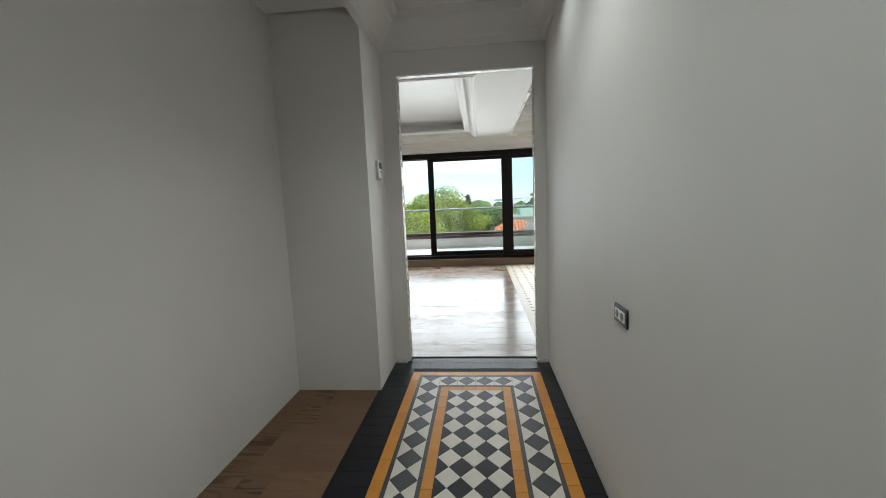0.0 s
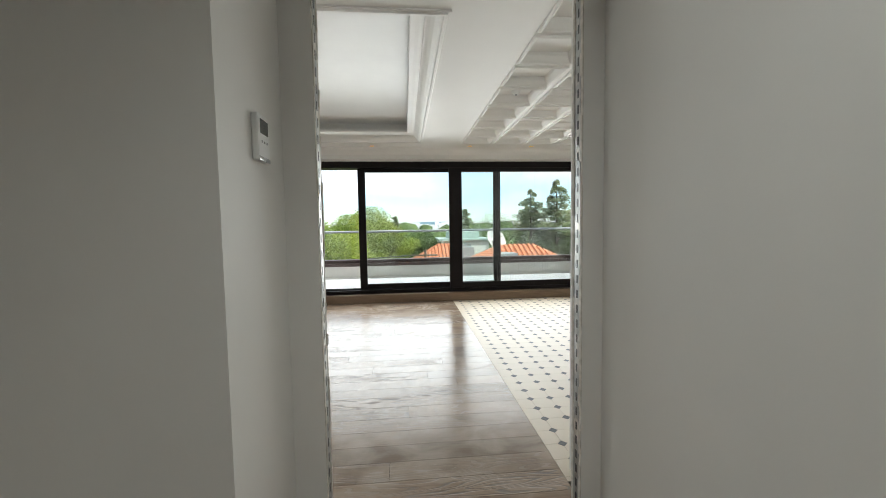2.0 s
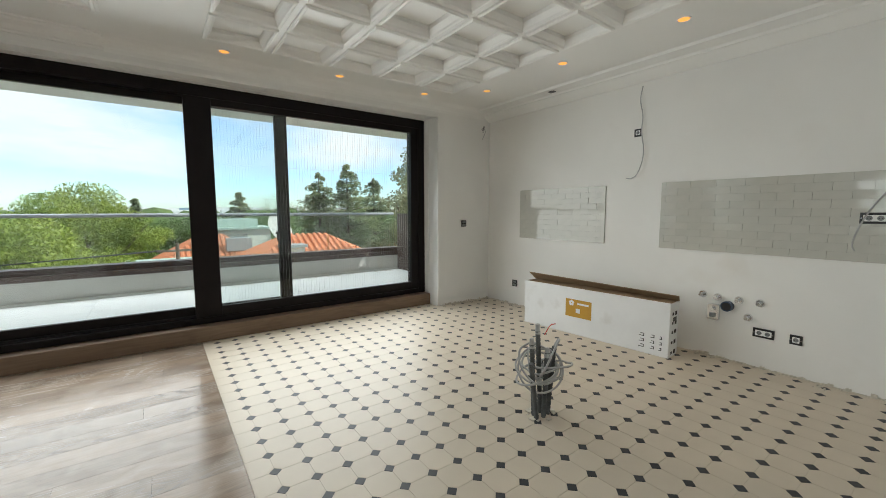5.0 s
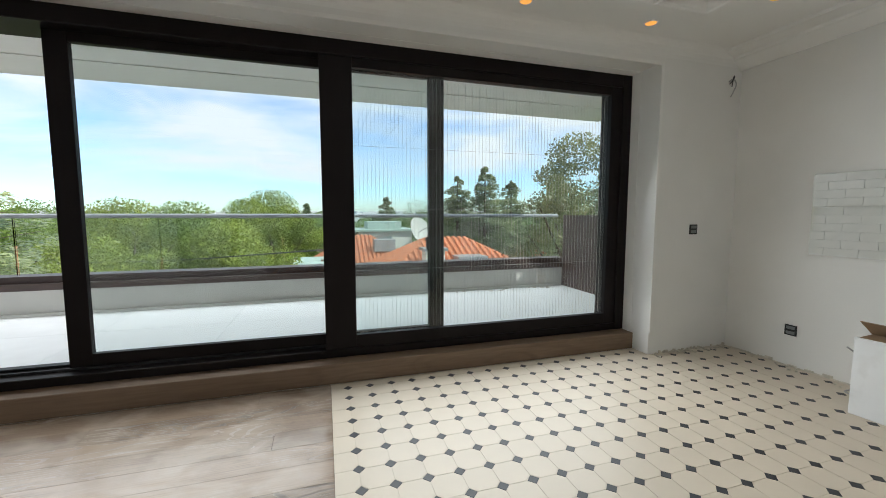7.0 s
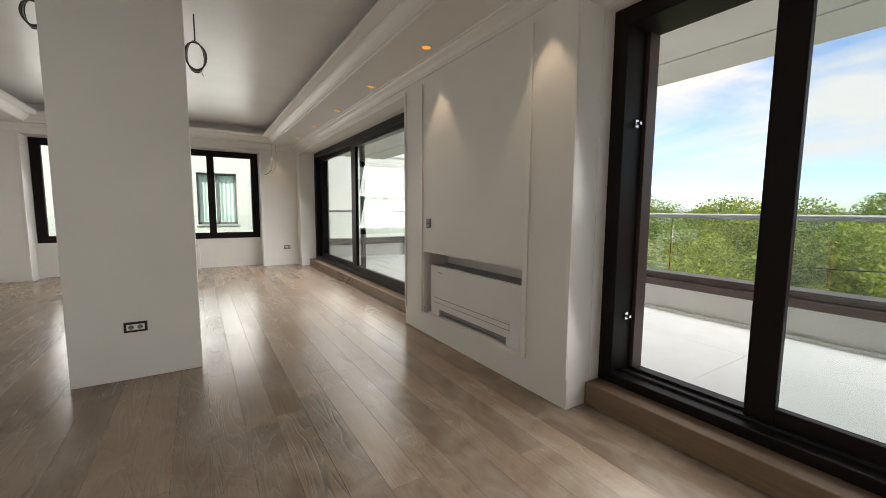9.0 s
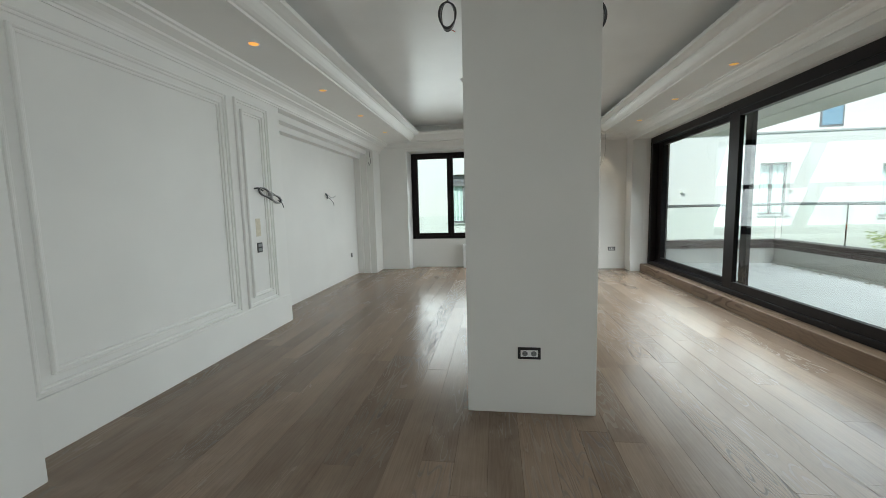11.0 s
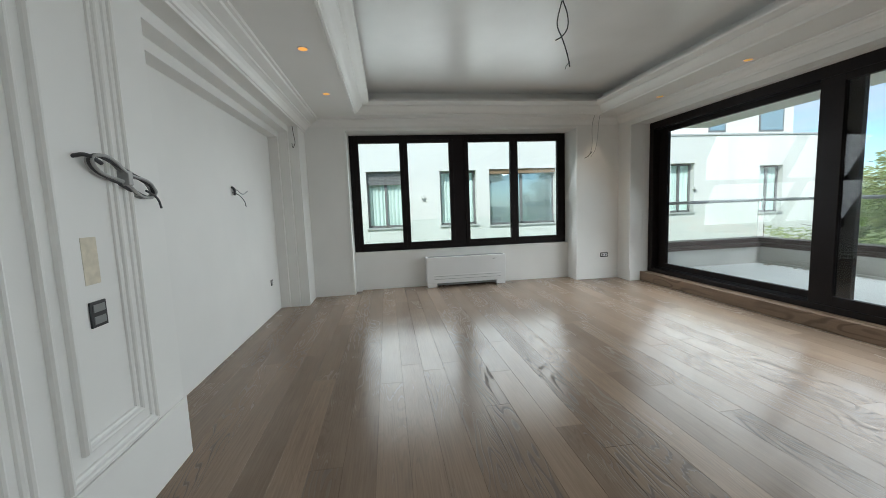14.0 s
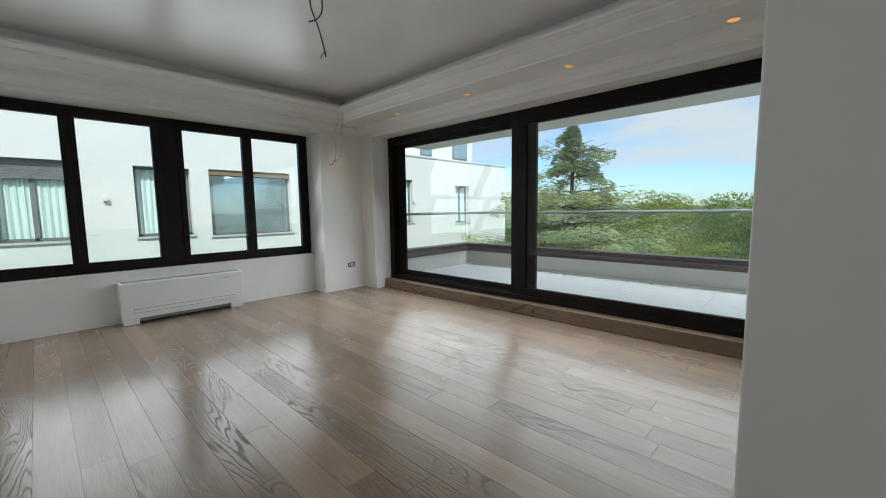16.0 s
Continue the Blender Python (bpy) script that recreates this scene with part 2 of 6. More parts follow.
M = {
    "wall": mat("wall_paint", (0.80, 0.79, 0.765), 0.6, var=0.03, scale=1.5, bump=0.05, bump_scale=130),
    "wall_raw": mat("filled_wall", (0.78, 0.765, 0.735), 0.65, var=0.04, scale=1.3, bump=0.2, bump_scale=90, stain=(0.66, 0.61, 0.54), stain_at=(0.60, 0.8), stain_scale=0.9),
    "ceiling": mat("ceiling_paint", (0.82, 0.81, 0.785), 0.5, var=0.03, scale=1.1, bump=0.1, bump_scale=90),
    "ceiling_gloss": mat("skimmed_ceiling", (0.80, 0.795, 0.78), 0.30, var=0.05, scale=1.4, bump=0.3, bump_scale=2.5),
    "trim": mat("moulding_paint", (0.82, 0.81, 0.785), 0.42, var=0.02, scale=3, bump=0.05),
    "frame": mat("dark_aluminium", (0.012, 0.009, 0.009), 0.42, 0.0, var=0.12, scale=5, bump=0.03, bump_scale=300, spec=0.15),
    "frame_brown": mat("brown_aluminium", (0.085, 0.058, 0.052), 0.42, 0.3, var=0.08, scale=5),
    "seal": mat("black_rubber", (0.01, 0.01, 0.011), 0.6),
    "chrome": mat("chrome", (0.75, 0.75, 0.76), 0.12, 1.0, var=0.03),
    "galv": mat("galvanised_steel", (0.42, 0.43, 0.43), 0.4, 0.85, var=0.2, scale=25, bump=0.1, stain=(0.68, 0.66, 0.62), stain_at=(0.52, 0.62), stain_scale=9),
    "board_edge": mat("torn_plasterboard", (0.62, 0.59, 0.54), 0.9, var=0.2, scale=30, bump=0.5),
    "floor_wood": wood("oiled_oak", (0.165, 0.116, 0.083), (0.315, 0.235, 0.172), 0.17, 0.20, 1.0, 0.42),
    "step_wood": wood("oak_step", (0.13, 0.085, 0.055), (0.27, 0.19, 0.13), 0.4, 0.05, 0.6),
    "niche_wood": wood("dusty_oak", (0.13, 0.075, 0.042), (0.23, 0.14, 0.085), 0.5, 0.08, 0.6),
    "bed": mat("screed", (0.13, 0.10, 0.08), 0.9, var=0.1, scale=8),
    "grout": mat("grout", (0.60, 0.535, 0.43), 0.85, var=0.08, scale=20, bump=0.2),
    "grout_dark": mat("dark_grout", (0.06, 0.06, 0.062), 0.85, var=0.1, scale=20),
    "cream": mat("cream_tile", (0.57, 0.495, 0.395), 0.42, var=0.035, scale=4, bump=0.04, rand=0.025),
    "slate": mat("charcoal_tile", (0.030, 0.032, 0.036), 0.5, var=0.1, scale=9, rand=0.08),
    "t_black": mat("black_tile", (0.008, 0.009, 0.013), 0.42, var=0.15, scale=6, bump=0.05, rand=0.15, spec=0.3),
    "t_orange": mat("ochre_tile", (0.66, 0.28, 0.045), 0.38, var=0.06, scale=6, rand=0.05, spec=0.3),
    "t_grey": mat("grey_tile", (0.075, 0.078, 0.082), 0.42, var=0.08, scale=6, rand=0.08, spec=0.3),
    "t_white": mat("ivory_tile", (0.74, 0.70, 0.63), 0.38, var=0.03, scale=6, rand=0.03, spec=0.3),
    "splash": mat("greige_glazed_tile", (0.50, 0.49, 0.44), 0.07, var=0.03, scale=9, bump=0.06, bump_scale=14, rand=0.02, coat=0.3, spec=0.5),
    "splash_bed": mat("pale_grout", (0.52, 0.51, 0.46), 0.8),
    "balcony": mat("balcony_tile", (0.87, 0.87, 0.855), 0.35, var=0.04, scale=3, rand=0.02),
    "parapet": mat("balcony_render", (0.62, 0.60, 0.56), 0.8, var=0.06, scale=2, bump=0.25, bump_scale=120),
    "clad": mat("white_cladding", (0.76, 0.75, 0.72), 0.5, var=0.03, scale=2),
    "soffit": mat("balcony_soffit", (0.78, 0.76, 0.72), 0.7, var=0.03, scale=2),
    "glass": glass("clear_glass", (0.89, 0.95, 0.945)),
    "glass_rail": glass("balustrade_glass", (0.93, 0.975, 0.955)),
    "glass_far": mat("far_window_glass", (0.42, 0.52, 0.54), 0.04, 0.55, var=0.1, scale=1.2, spec=0.9),
    "mesh": leafy("insect_mesh", (0.62, 0.64, 0.64), 0.85),
    "black": mat("black_plastic", (0.014, 0.014, 0.016), 0.35, var=0.1),
    "grey_plastic": mat("grey_plastic", (0.20, 0.21, 0.21), 0.4, var=0.1),
    "white_plastic": mat("white_plastic", (0.80, 0.80, 0.79), 0.32, var=0.015),
    "coil_white": mat("white_enamel", (0.80, 0.80, 0.795), 0.36, var=0.015, scale=3),
    "card_white": mat("white_card", (0.76, 0.76, 0.76), 0.55, var=0.04, scale=4, bump=0.1, stain=(0.58, 0.56, 0.53), stain_at=(0.62, 0.82), stain_scale=3.5),
    "card_brown": mat("brown_card", (0.27, 0.18, 0.105), 0.85, var=0.1, scale=9, bump=0.2),
    "label_ochre": mat("ochre_label", (0.48, 0.26, 0.025), 0.45, var=0.04),
    "ink": mat("black_ink", (0.02, 0.02, 0.022), 0.6),
    "cable_grey": mat("grey_cable", (0.40, 0.40, 0.395), 0.5, var=0.06),
    "cable_dark": mat("dark_cable", (0.055, 0.055, 0.06), 0.5, var=0.1),
    "cable_red": mat("red_wire", (0.55, 0.05, 0.04), 0.5),
    "conduit": mat("grey_conduit", (0.10, 0.105, 0.105), 0.6, var=0.15, scale=20),
    "pipe_blue": mat("blue_pipe", (0.03, 0.06, 0.11), 0.4),
    "screen": mat("thermostat_screen", (0.035, 0.05, 0.05), 0.15),
    "dust": mat("mortar_dust", (0.60, 0.555, 0.48), 0.95, var=0.2, scale=20, bump=0.5),
    "spot": lamp_mat("warm_lamp", (1.0, 0.42, 0.08), SPOT_GLOW),
    "leaf": leafy("green_leaves", (0.19, 0.29, 0.065)),
    "leaf2": leafy("deep_leaves", (0.10, 0.165, 0.05)),
    "leaf3": leafy("lime_leaves", (0.25, 0.33, 0.065)),
    "needle": leafy("cedar_needles", (0.36, 0.44, 0.25), 0.4),
    "needle2": leafy("pine_needles", (0.27, 0.34, 0.21), 0.4),
    "leaf_dark": leafy("grey_green_leaves", (0.24, 0.28, 0.16), 0.4),
    "bark": mat("bark", (0.13, 0.10, 0.075), 0.9, var=0.3, scale=9, bump=0.6),
    "roof": mat("clay_roof_tile", (0.56, 0.19, 0.085), 0.75, var=0.22, scale=5, rand=0.12),
    "roof_flat": mat("green_sheet_roof", (0.36, 0.45, 0.40), 0.5, var=0.1, scale=1.5),
    "house_wall": mat("house_render", (0.66, 0.64, 0.58), 0.85, var=0.06, scale=1.0),
    "bldg": mat("white_facade", (0.80, 0.79, 0.755), 0.8, var=0.025, scale=0.7),
    "bldg_trim": mat("facade_sill", (0.55, 0.55, 0.54), 0.6),
    "shutter": mat("dark_shutter", (0.20, 0.195, 0.195), 0.6),
    "curtain": mat("pale_green_curtain", (0.68, 0.83, 0.77), 0.5, coat=1.0, var=0.15, scale=9, stretch=(1, 1, 0.05)),
    "ground": mat("grass_ground", (0.07, 0.11, 0.035), 0.95, var=0.35, scale=0.05),
    "hill": mat("haze_blue_hill", (0.22, 0.33, 0.42), 1.0, var=0.15, scale=0.004),
    "city": mat("far_blocks", (0.70, 0.70, 0.70), 0.9, var=0.15, scale=0.01, rand=0.15),
    "steel_grey": mat("grey_metal", (0.33, 0.34, 0.35), 0.45, 0.4, var=0.08),
}

# ---- building blocks ----


def thing(name, label, category, base=(0, 0, 0), group="", kind=""):
    """The Empty at a thing's base, which its parts hang from."""
    ob = new(name)
    ob.empty_display_size = 0.05
    ob.location = base
    return tagged(ob, label, category, group, kind)


def root_of(ob):
    own = Matrix.Translation(ob.location)
    return own if ob.parent is None else root_of(ob.parent) @ ob.matrix_parent_inverse @ own


def part(name, bm, material, parent=None, label="", smooth=False):
    """One bmesh, in world coordinates, as ONE mesh object under a thing or a part."""
    me = bpy.data.meshes.new(name)
    bm.to_mesh(me)
    bm.free()
    me.materials.append(material)
    if smooth:
        me.shade_smooth()
    ob = new(name, me)
    if parent is not None:
        ob.parent = parent
        ob.matrix_parent_inverse = root_of(parent).inverted()
    return tagged(ob, label)


def structure(name, bm, material, label, category):
    return tagged(part(name, bm, material), label, category, kind="structure")


def box(bm, x0, x1, y0, y1, z0, z1, bevel=0.0):
    vs = [bm.verts.new((x, y, z)) for x in (x0, x1) for y in (y0, y1) for z in (z0, z1)]
    fs = [bm.faces.new([vs[i] for i in q]) for q in ((0, 1, 3, 2), (4, 6, 7, 5), (0, 4, 5, 1), (2, 3, 7, 6), (0, 2, 6, 4), (1, 5, 7, 3))]
    if bevel:
        es = {e for f in fs for e in f.edges}
        bmesh.ops.bevel(bm, geom=list(es), offset=bevel, segments=2, affect="EDGES", profile=0.5)
    return bm


def boxes(*rows, bevel=0.0):
    bm = bmesh.new()
    for r in rows:
        box(bm, *r, bevel=bevel)
    return bm


def cyl(bm, p, q, r0, r1=None, n=14, caps=True):
    """A round bar from p to q."""
    p, q = Vector(p), Vector(q)
    r1 = r0 if r1 is None else r1
    d = (q - p).normalized()
    a = d.orthogonal().normalized()
    b = d.cross(a)
    rings = []
    for c, r in ((p, r0), (q, r1)):
        rings.append([bm.verts.new(c + r * (math.cos(2 * math.pi * i / n) * a + math.sin(2 * math.pi * i / n) * b)) for i in range(n)])
    for i in range(n):
        bm.faces.new((rings[0][i], rings[0][(i + 1) % n], rings[1][(i + 1) % n], rings[1][i]))
    if caps:
        bm.faces.new(rings[0][::-1])
        bm.faces.new(rings[1])
    return bm


def tube(bm, pts, r, n=7):
    """A round cable through points, smoothed."""
    pts = [Vector(p) for p in pts]
    for _ in range(2):
        out = [pts[0]]
        for a, b in zip(pts, pts[1:]):
            out += [a.lerp(b, 0.25), a.lerp(b, 0.75)]
        pts = out + [pts[-1]]
    prev, up = None, None
    for i, p in enumerate(pts):
        d = (pts[min(i + 1, len(pts) - 1)] - pts[max(i - 1, 0)]).normalized()
        up = d.orthogonal().normalized() if up is None else (up - up.dot(d) * d).normalized()
        w = d.cross(up)
        ring = [bm.verts.new(p + r * (math.cos(2 * math.pi * k / n) * up + math.sin(2 * math.pi * k / n) * w)) for k in range(n)]
        if prev:
            for k in range(n):
                bm.faces.new((prev[k], prev[(k + 1) % n], ring[(k + 1) % n], ring[k]))
        else:
            bm.faces.new(ring[::-1])
        prev = ring
    bm.faces.new(prev)
    return bm


def ring_sweep(bm, a0, a1, b0, b1, profile, at=lambda a, b, h: (a, b, h), closed=False):
    """A moulding mitred round a rectangle: profile of (inset, height); at() maps (a, b, height) to the world."""
    loops = []
    for d, h in profile:
        loops.append([bm.verts.new(at(a, b, h)) for a, b in ((a0 + d, b0 + d), (a1 - d, b0 + d), (a1 - d, b1 - d), (a0 + d, b1 - d))])
    if closed:
        loops.append(loops[0])
    for u, v in zip(loops, loops[1:]):
        for i in range(4):
            bm.faces.new((u[i], u[(i + 1) % 4], v[(i + 1) % 4], v[i]))
    return bm


def run_sweep(bm, profile, p, q, at):
    """A straight moulding: profile of (out, up) from p to q; at(out, up, s) maps to the world."""
    ends = [[bm.verts.new(at(o, u, s)) for o, u in profile] for s in (p, q)]
    for i in range(len(profile) - 1):
        bm.faces.new((ends[0][i], ends[0][i + 1], ends[1][i + 1], ends[1][i]))
    for e in ends:
        bm.faces.new(e)
    return bm

# ---- plan ----
YN, YF = 8.265, 8.568          # north wall's inner face, window frames' inner face
XE, XW = 4.117, -9.42          # kitchen wall, west wall
YS = 3.365                     # panelled south wall
ZS, ZT = 2.596, 2.86           # lowered ceiling, tray ceiling
WT, WB = 2.437, 0.145          # window head and sill
W1, W2 = (-1.80, 3.225), (-9.08, -4.02)
HX0, HX1 = -0.688, 0.614        # hall walls
DX0, DX1, DZ = -0.564, 0.524, 2.378
DY0, DY1, DY2 = 3.317, 3.412, 3.60

# ---- walls ----
structure("wall_north", boxes(
    (XW - 0.5, W2[0], YN, 8.86, -0.3, 3.1), (W2[1], -3.61, YN, 8.86, -0.3, 3.1), (-2.22, W1[0], YN, 8.86, -0.3, 3.1), (W1[1], XE + 0.4, YN, 8.86, -0.3, 3.1),
    (W2[0], W2[1], YN, 8.86, WT, 3.1), (W1[0], W1[1], YN, 8.86, WT, 3.1),
    (-3.61, -2.22, YN, 8.86, 0.83, 3.1), (-3.61, -2.22, YN, 8.86, -0.3, 0.21), (-3.61, -2.22, 8.55, 8.86, 0.21, 0.83),
    (W2[0], W2[1], 8.45, 8.86, -0.3, 0.02), (W1[0], W1[1], 8.45, 8.86, -0.3, 0.02)), M["wall"], "white painted wall with two wide glazed openings", "wall")
structure("wall_east", boxes((XE, XE + 0.4, 4.25, YN, -0.3, 3.1), (XE - 0.12, XE + 0.4, DY2 - 0.3, 4.25, -0.3, 3.1)), M["wall_raw"], "unfinished white kitchen wall with filler patches", "wall")
structure("wall_south", boxes(
    (-5.612, -2.9, 2.6, YS, -0.3, 3.1), (-2.9, HX0, DY0, DY2, -0.3, 3.1), (HX0, DX0 - 0.11, DY1, DY2, -0.3, 3.1), (DX1 + 0.115, XE - 0.12, DY1, 3.70, -0.3, 3.1),
    (DX0 - 0.11, DX1 + 0.115, DY1, DY2, DZ + 0.06, 3.1), (HX1, XE - 0.12, DY0, DY1, -0.3, 3.1), (-9.9, -5.612, 2.6, 3.0, -0.3, 3.1),
    (-9.9, -8.90, 3.0, 3.12, -0.3, 3.1), (-9.9, -8.945, 3.12, 3.24, -0.3, 3.1), (-9.9, -8.99, 3.24, YS, -0.3, 3.1),
    (-8.90, -5.612, 3.0, 3.12, 2.27, 3.1), (-8.945, -5.612, 3.12, 3.24, 2.35, 3.1), (-8.99, -5.612, 3.24, YS, 2.43, 3.1)),
    M["wall"], "white panelled wall with a stepped alcove", "wall")
structure("door_lining_wall", boxes((HX0, DX0, DY0, DY1, -0.3, 3.1), (DX1, HX1, DY0, DY1, -0.3, 3.1), (DX0, DX1, DY0, DY1, DZ, 3.1)), M["wall"], "plasterboard wall round a raw doorway", "wall")
structure("wall_west", boxes(
    (-9.92, XW, YS, 3.95, -0.3, 3.1), (-9.92, XW, 7.535, YN, -0.3, 3.1), (-9.92, XW, 3.95, 7.535, 2.444, 3.1), (-9.92, -9.73, 3.95, 7.535, -0.3, 0.605)),
    M["wall"], "white painted wall with a deep window recess", "wall")
structure("wall_hall_right", boxes((HX1, HX1 + 0.2, -1.6, DY0, -0.3, 3.1)), M["wall"], "plain white hall wall", "wall")
structure("wall_hall_left", boxes((-1.55, -1.315, -1.6, 2.784, -0.3, 3.1), (-1.55, HX0, 2.784, DY0, -0.3, 3.1)), M["wall"], "white hall wall with a recess", "wall")
structure("wall_hall_back", boxes((-1.55, HX1 + 0.2, -1.8, -1.6, -0.3, 3.1)), M["wall"], "plain white wall closing the hall", "wall")
pillar = structure("pillar", boxes((-4.05, -3.746, 5.58, 6.348, 0.0, ZT), bevel=0.004), M["wall"], "square white pillar standing in the room", "pillar")

# ---- slabs and ceilings ----
structure("floor_slab", boxes((-10.0, XE + 0.4, 2.6, 8.86, -0.32, -0.022), (-1.6, HX1 + 0.2, -1.8, 2.6, -0.32, -0.022)), M["bed"], "concrete floor slab under boards and tiles", "floor")
# unseen slab, added over the ceilings to keep the sun out
structure("sun_stop_slab", boxes((-10.6, 4.7, -2.2, 10.77, 3.1, 3.4)), M["soffit"], "unseen slab added above the ceilings to stop the sun", "roof")

TX0, TX1, TY0, TY1 = -9.02, 0.05, 4.12, 7.75     # tray opening at the soffit
CX0, CX1, CY0, CY1, NCX, NCY = 0.65, 3.15, 3.83, 7.83, 5, 8
bm = boxes((XW, TX0, YS, YN, ZS, ZT + 0.1), (TX0, TX1, YS, TY0, ZS, ZT + 0.1), (TX0, TX1, TY1, YN, ZS, ZT + 0.1),
           (TX1, CX0, DY2, YN, ZS, ZT + 0.1), (CX1, XE, DY2, YN, ZS, ZT + 0.1), (CX0, CX1, DY2, CY0, ZS, ZT + 0.1), (CX0, CX1, CY1, YN, ZS, ZT + 0.1),
           (-2.9, TX1, DY2 - 0.3, YS + 0.001, ZS, ZT + 0.1))
cw, ch = (CX1 - CX0) / NCX, (CY1 - CY0) / NCY
RIB = 0.05
for i in range(NCX):
    for j in range(NCY):
        x0, y0 = CX0 + i * cw, CY0 + j * ch
        ring_sweep(bm, x0, x0 + cw, y0, y0 + ch, [(0, ZS), (RIB - 0.028, ZS), (RIB - 0.026, ZS - 0.014), (RIB - 0.014, ZS - 0.02), (RIB, ZS - 0.014), (RIB + 0.004, ZS),
                                                  (RIB + 0.014, ZS + 0.012), (RIB + 0.03, ZS + 0.035), (RIB + 0.034, ZS + 0.062)])
        d = RIB + 0.034
        bm.faces.new([bm.verts.new(v) for v in ((x0 + d, y0 + d, ZS + 0.062), (x0 + d, y0 + ch - d, ZS + 0.062), (x0 + cw - d, y0 + ch - d, ZS + 0.062), (x0 + cw - d, y0 + d, ZS + 0.062))])
structure("ceiling_lowered", bm, M["ceiling"], "white lowered ceiling with square coffers over the kitchen", "ceiling")
structure("ceiling_tray", boxes((TX0 - 0.02, TX1 + 0.02, TY0 - 0.02, TY1 + 0.02, ZT, ZT + 0.09)), M["ceiling_gloss"], "raised white skimmed ceiling with trowel marks", "ceiling")
CROWN = [(-0.03, ZS - 0.001), (-0.03, ZS - 0.012), (-0.012, ZS - 0.012), (-0.006, ZS - 0.022), (0.012, ZS - 0.022), (0.018, ZS - 0.006), (0.035, ZS - 0.002), (0.06, ZS + 0.012),
         (0.085, ZS + 0.034), (0.105, ZS + 0.058), (0.115, ZS + 0.064), (0.118, ZS + 0.076), (0.150, ZS + 0.080), (0.175, ZS + 0.086), (0.21, ZS + 0.092), (0.215, ZS + 0.104),
         (0.215, ZS + 0.125), (0.12, ZS + 0.13), (0.05, ZS + 0.14), (0.0, ZS + 0.16)]
structure("trim_tray", ring_sweep(bmesh.new(), TX0, TX1, TY0, TY1, CROWN), M["trim"], "white plaster crown moulding round the raised ceiling", "moulding")

CORNICE = [(0, -0.175), (0.012, -0.175), (0.018, -0.16), (0.03, -0.156), (0.036, -0.14), (0.05, -0.12), (0.072, -0.098), (0.10, -0.082), (0.112, -0.078), (0.116, -0.062),
           (0.15, -0.05), (0.19, -0.036), (0.20, -0.022), (0.222, -0.018), (0.228, 0), (0, 0)]
structure("trim_south", run_sweep(bmesh.new(), CORNICE, -9.42, -2.9, lambda o, u, s: (s, YS + o, ZS + u)), M["trim"], "deep white cornice over the panelled wall", "moulding")
SMALL = [(0, -0.10), (0.014, -0.10), (0.018, -0.086), (0.03, -0.078), (0.05, -0.05), (0.08, -0.03), (0.088, -0.014), (0.105, -0.012), (0.108, 0), (0, 0)]
structure("trim_north", run_sweep(bmesh.new(), SMALL, XW, TX1, lambda o, u, s: (s, YN - o, ZS + u)), M["trim"], "white cornice over the windows", "moulding")
COVE = [(0, -0.11)] + [(0.11 - 0.11 * math.cos(radians(a)), -0.11 + 0.11 * math.sin(radians(a))) for a in range(15, 91, 15)] + [(0, 0)]
structure("trim_north_kitchen", run_sweep(bmesh.new(), COVE, TX1, XE, lambda o, u, s: (s, YN - o, ZS + u)), M["trim"], "plain white cove over the kitchen window", "moulding")
KBAND = [(0, -0.13), (0.015, -0.13), (0.11, -0.06), (0.125, -0.058), (0.135, -0.04), (0.25, -0.022), (0.26, 0), (0, 0)]
structure("trim_east", run_sweep(bmesh.new(), KBAND, DY2, YN, lambda o, u, s: (XE - o, s, ZS + u)), M["trim"], "stepped white cornice over the kitchen wall", "moulding")
structure("trim_west", run_sweep(bmesh.new(), SMALL, YS, YN, lambda o, u, s: (XW + o, s, ZS + u)), M["trim"], "white cornice over the west window", "moulding")

# hall ceiling with its beam and cornice
structure("ceiling_hall", boxes((HX0, HX1, -1.6, DY0, 2.78, 2.89), (-1.315, HX0 - 0.0, -1.6, 2.77, 2.66, 2.89), (HX0, HX0 + 0.05, -1.6, 2.77, 2.535, 2.78)), M["ceiling"], "white hall ceiling with a dropped edge beam", "ceiling")
HC = [(0, 2.560), (0.02, 2.560), (0.03, 2.580), (0.035, 2.600), (0.07, 2.620), (0.11, 2.660), (0.15, 2.705), (0.16, 2.720), (0.19, 2.725), (0.2, 2.780)]
structure("trim_hall", ring_sweep(bmesh.new(), HX0, HX1, -1.6, DY0, HC), M["trim"], "white hall cornice", "moulding")

# ---- window and door trims ----


def opening_trim(name, x0, x1, label):
    bm = bmesh.new()
    w, t = 0.028, 0.012
    for x, sgn in ((x0, -1), (x1, 1)):
        a, b = sorted((x, x + sgn * w))
        box(bm, a, b, YN - t, YN, 0.19, WT - 0.02 + w, bevel=0.003)
    box(bm, x0, x1, YN - t, YN, WT - 0.02, WT - 0.02 + w, bevel=0.003)
    structure(name, bm, M["trim"], label, "moulding")
    bm = boxes((x0, x0 + 0.004, 8.47, YF, WB, WT), (x1 - 0.004, x1, 8.47, YF, WB, WT), (x0, x1, 8.47, YF, WT - 0.004, WT))
    structure(name + "_liner", bm, M["trim"], "white lining strip beside the window frame", "moulding")


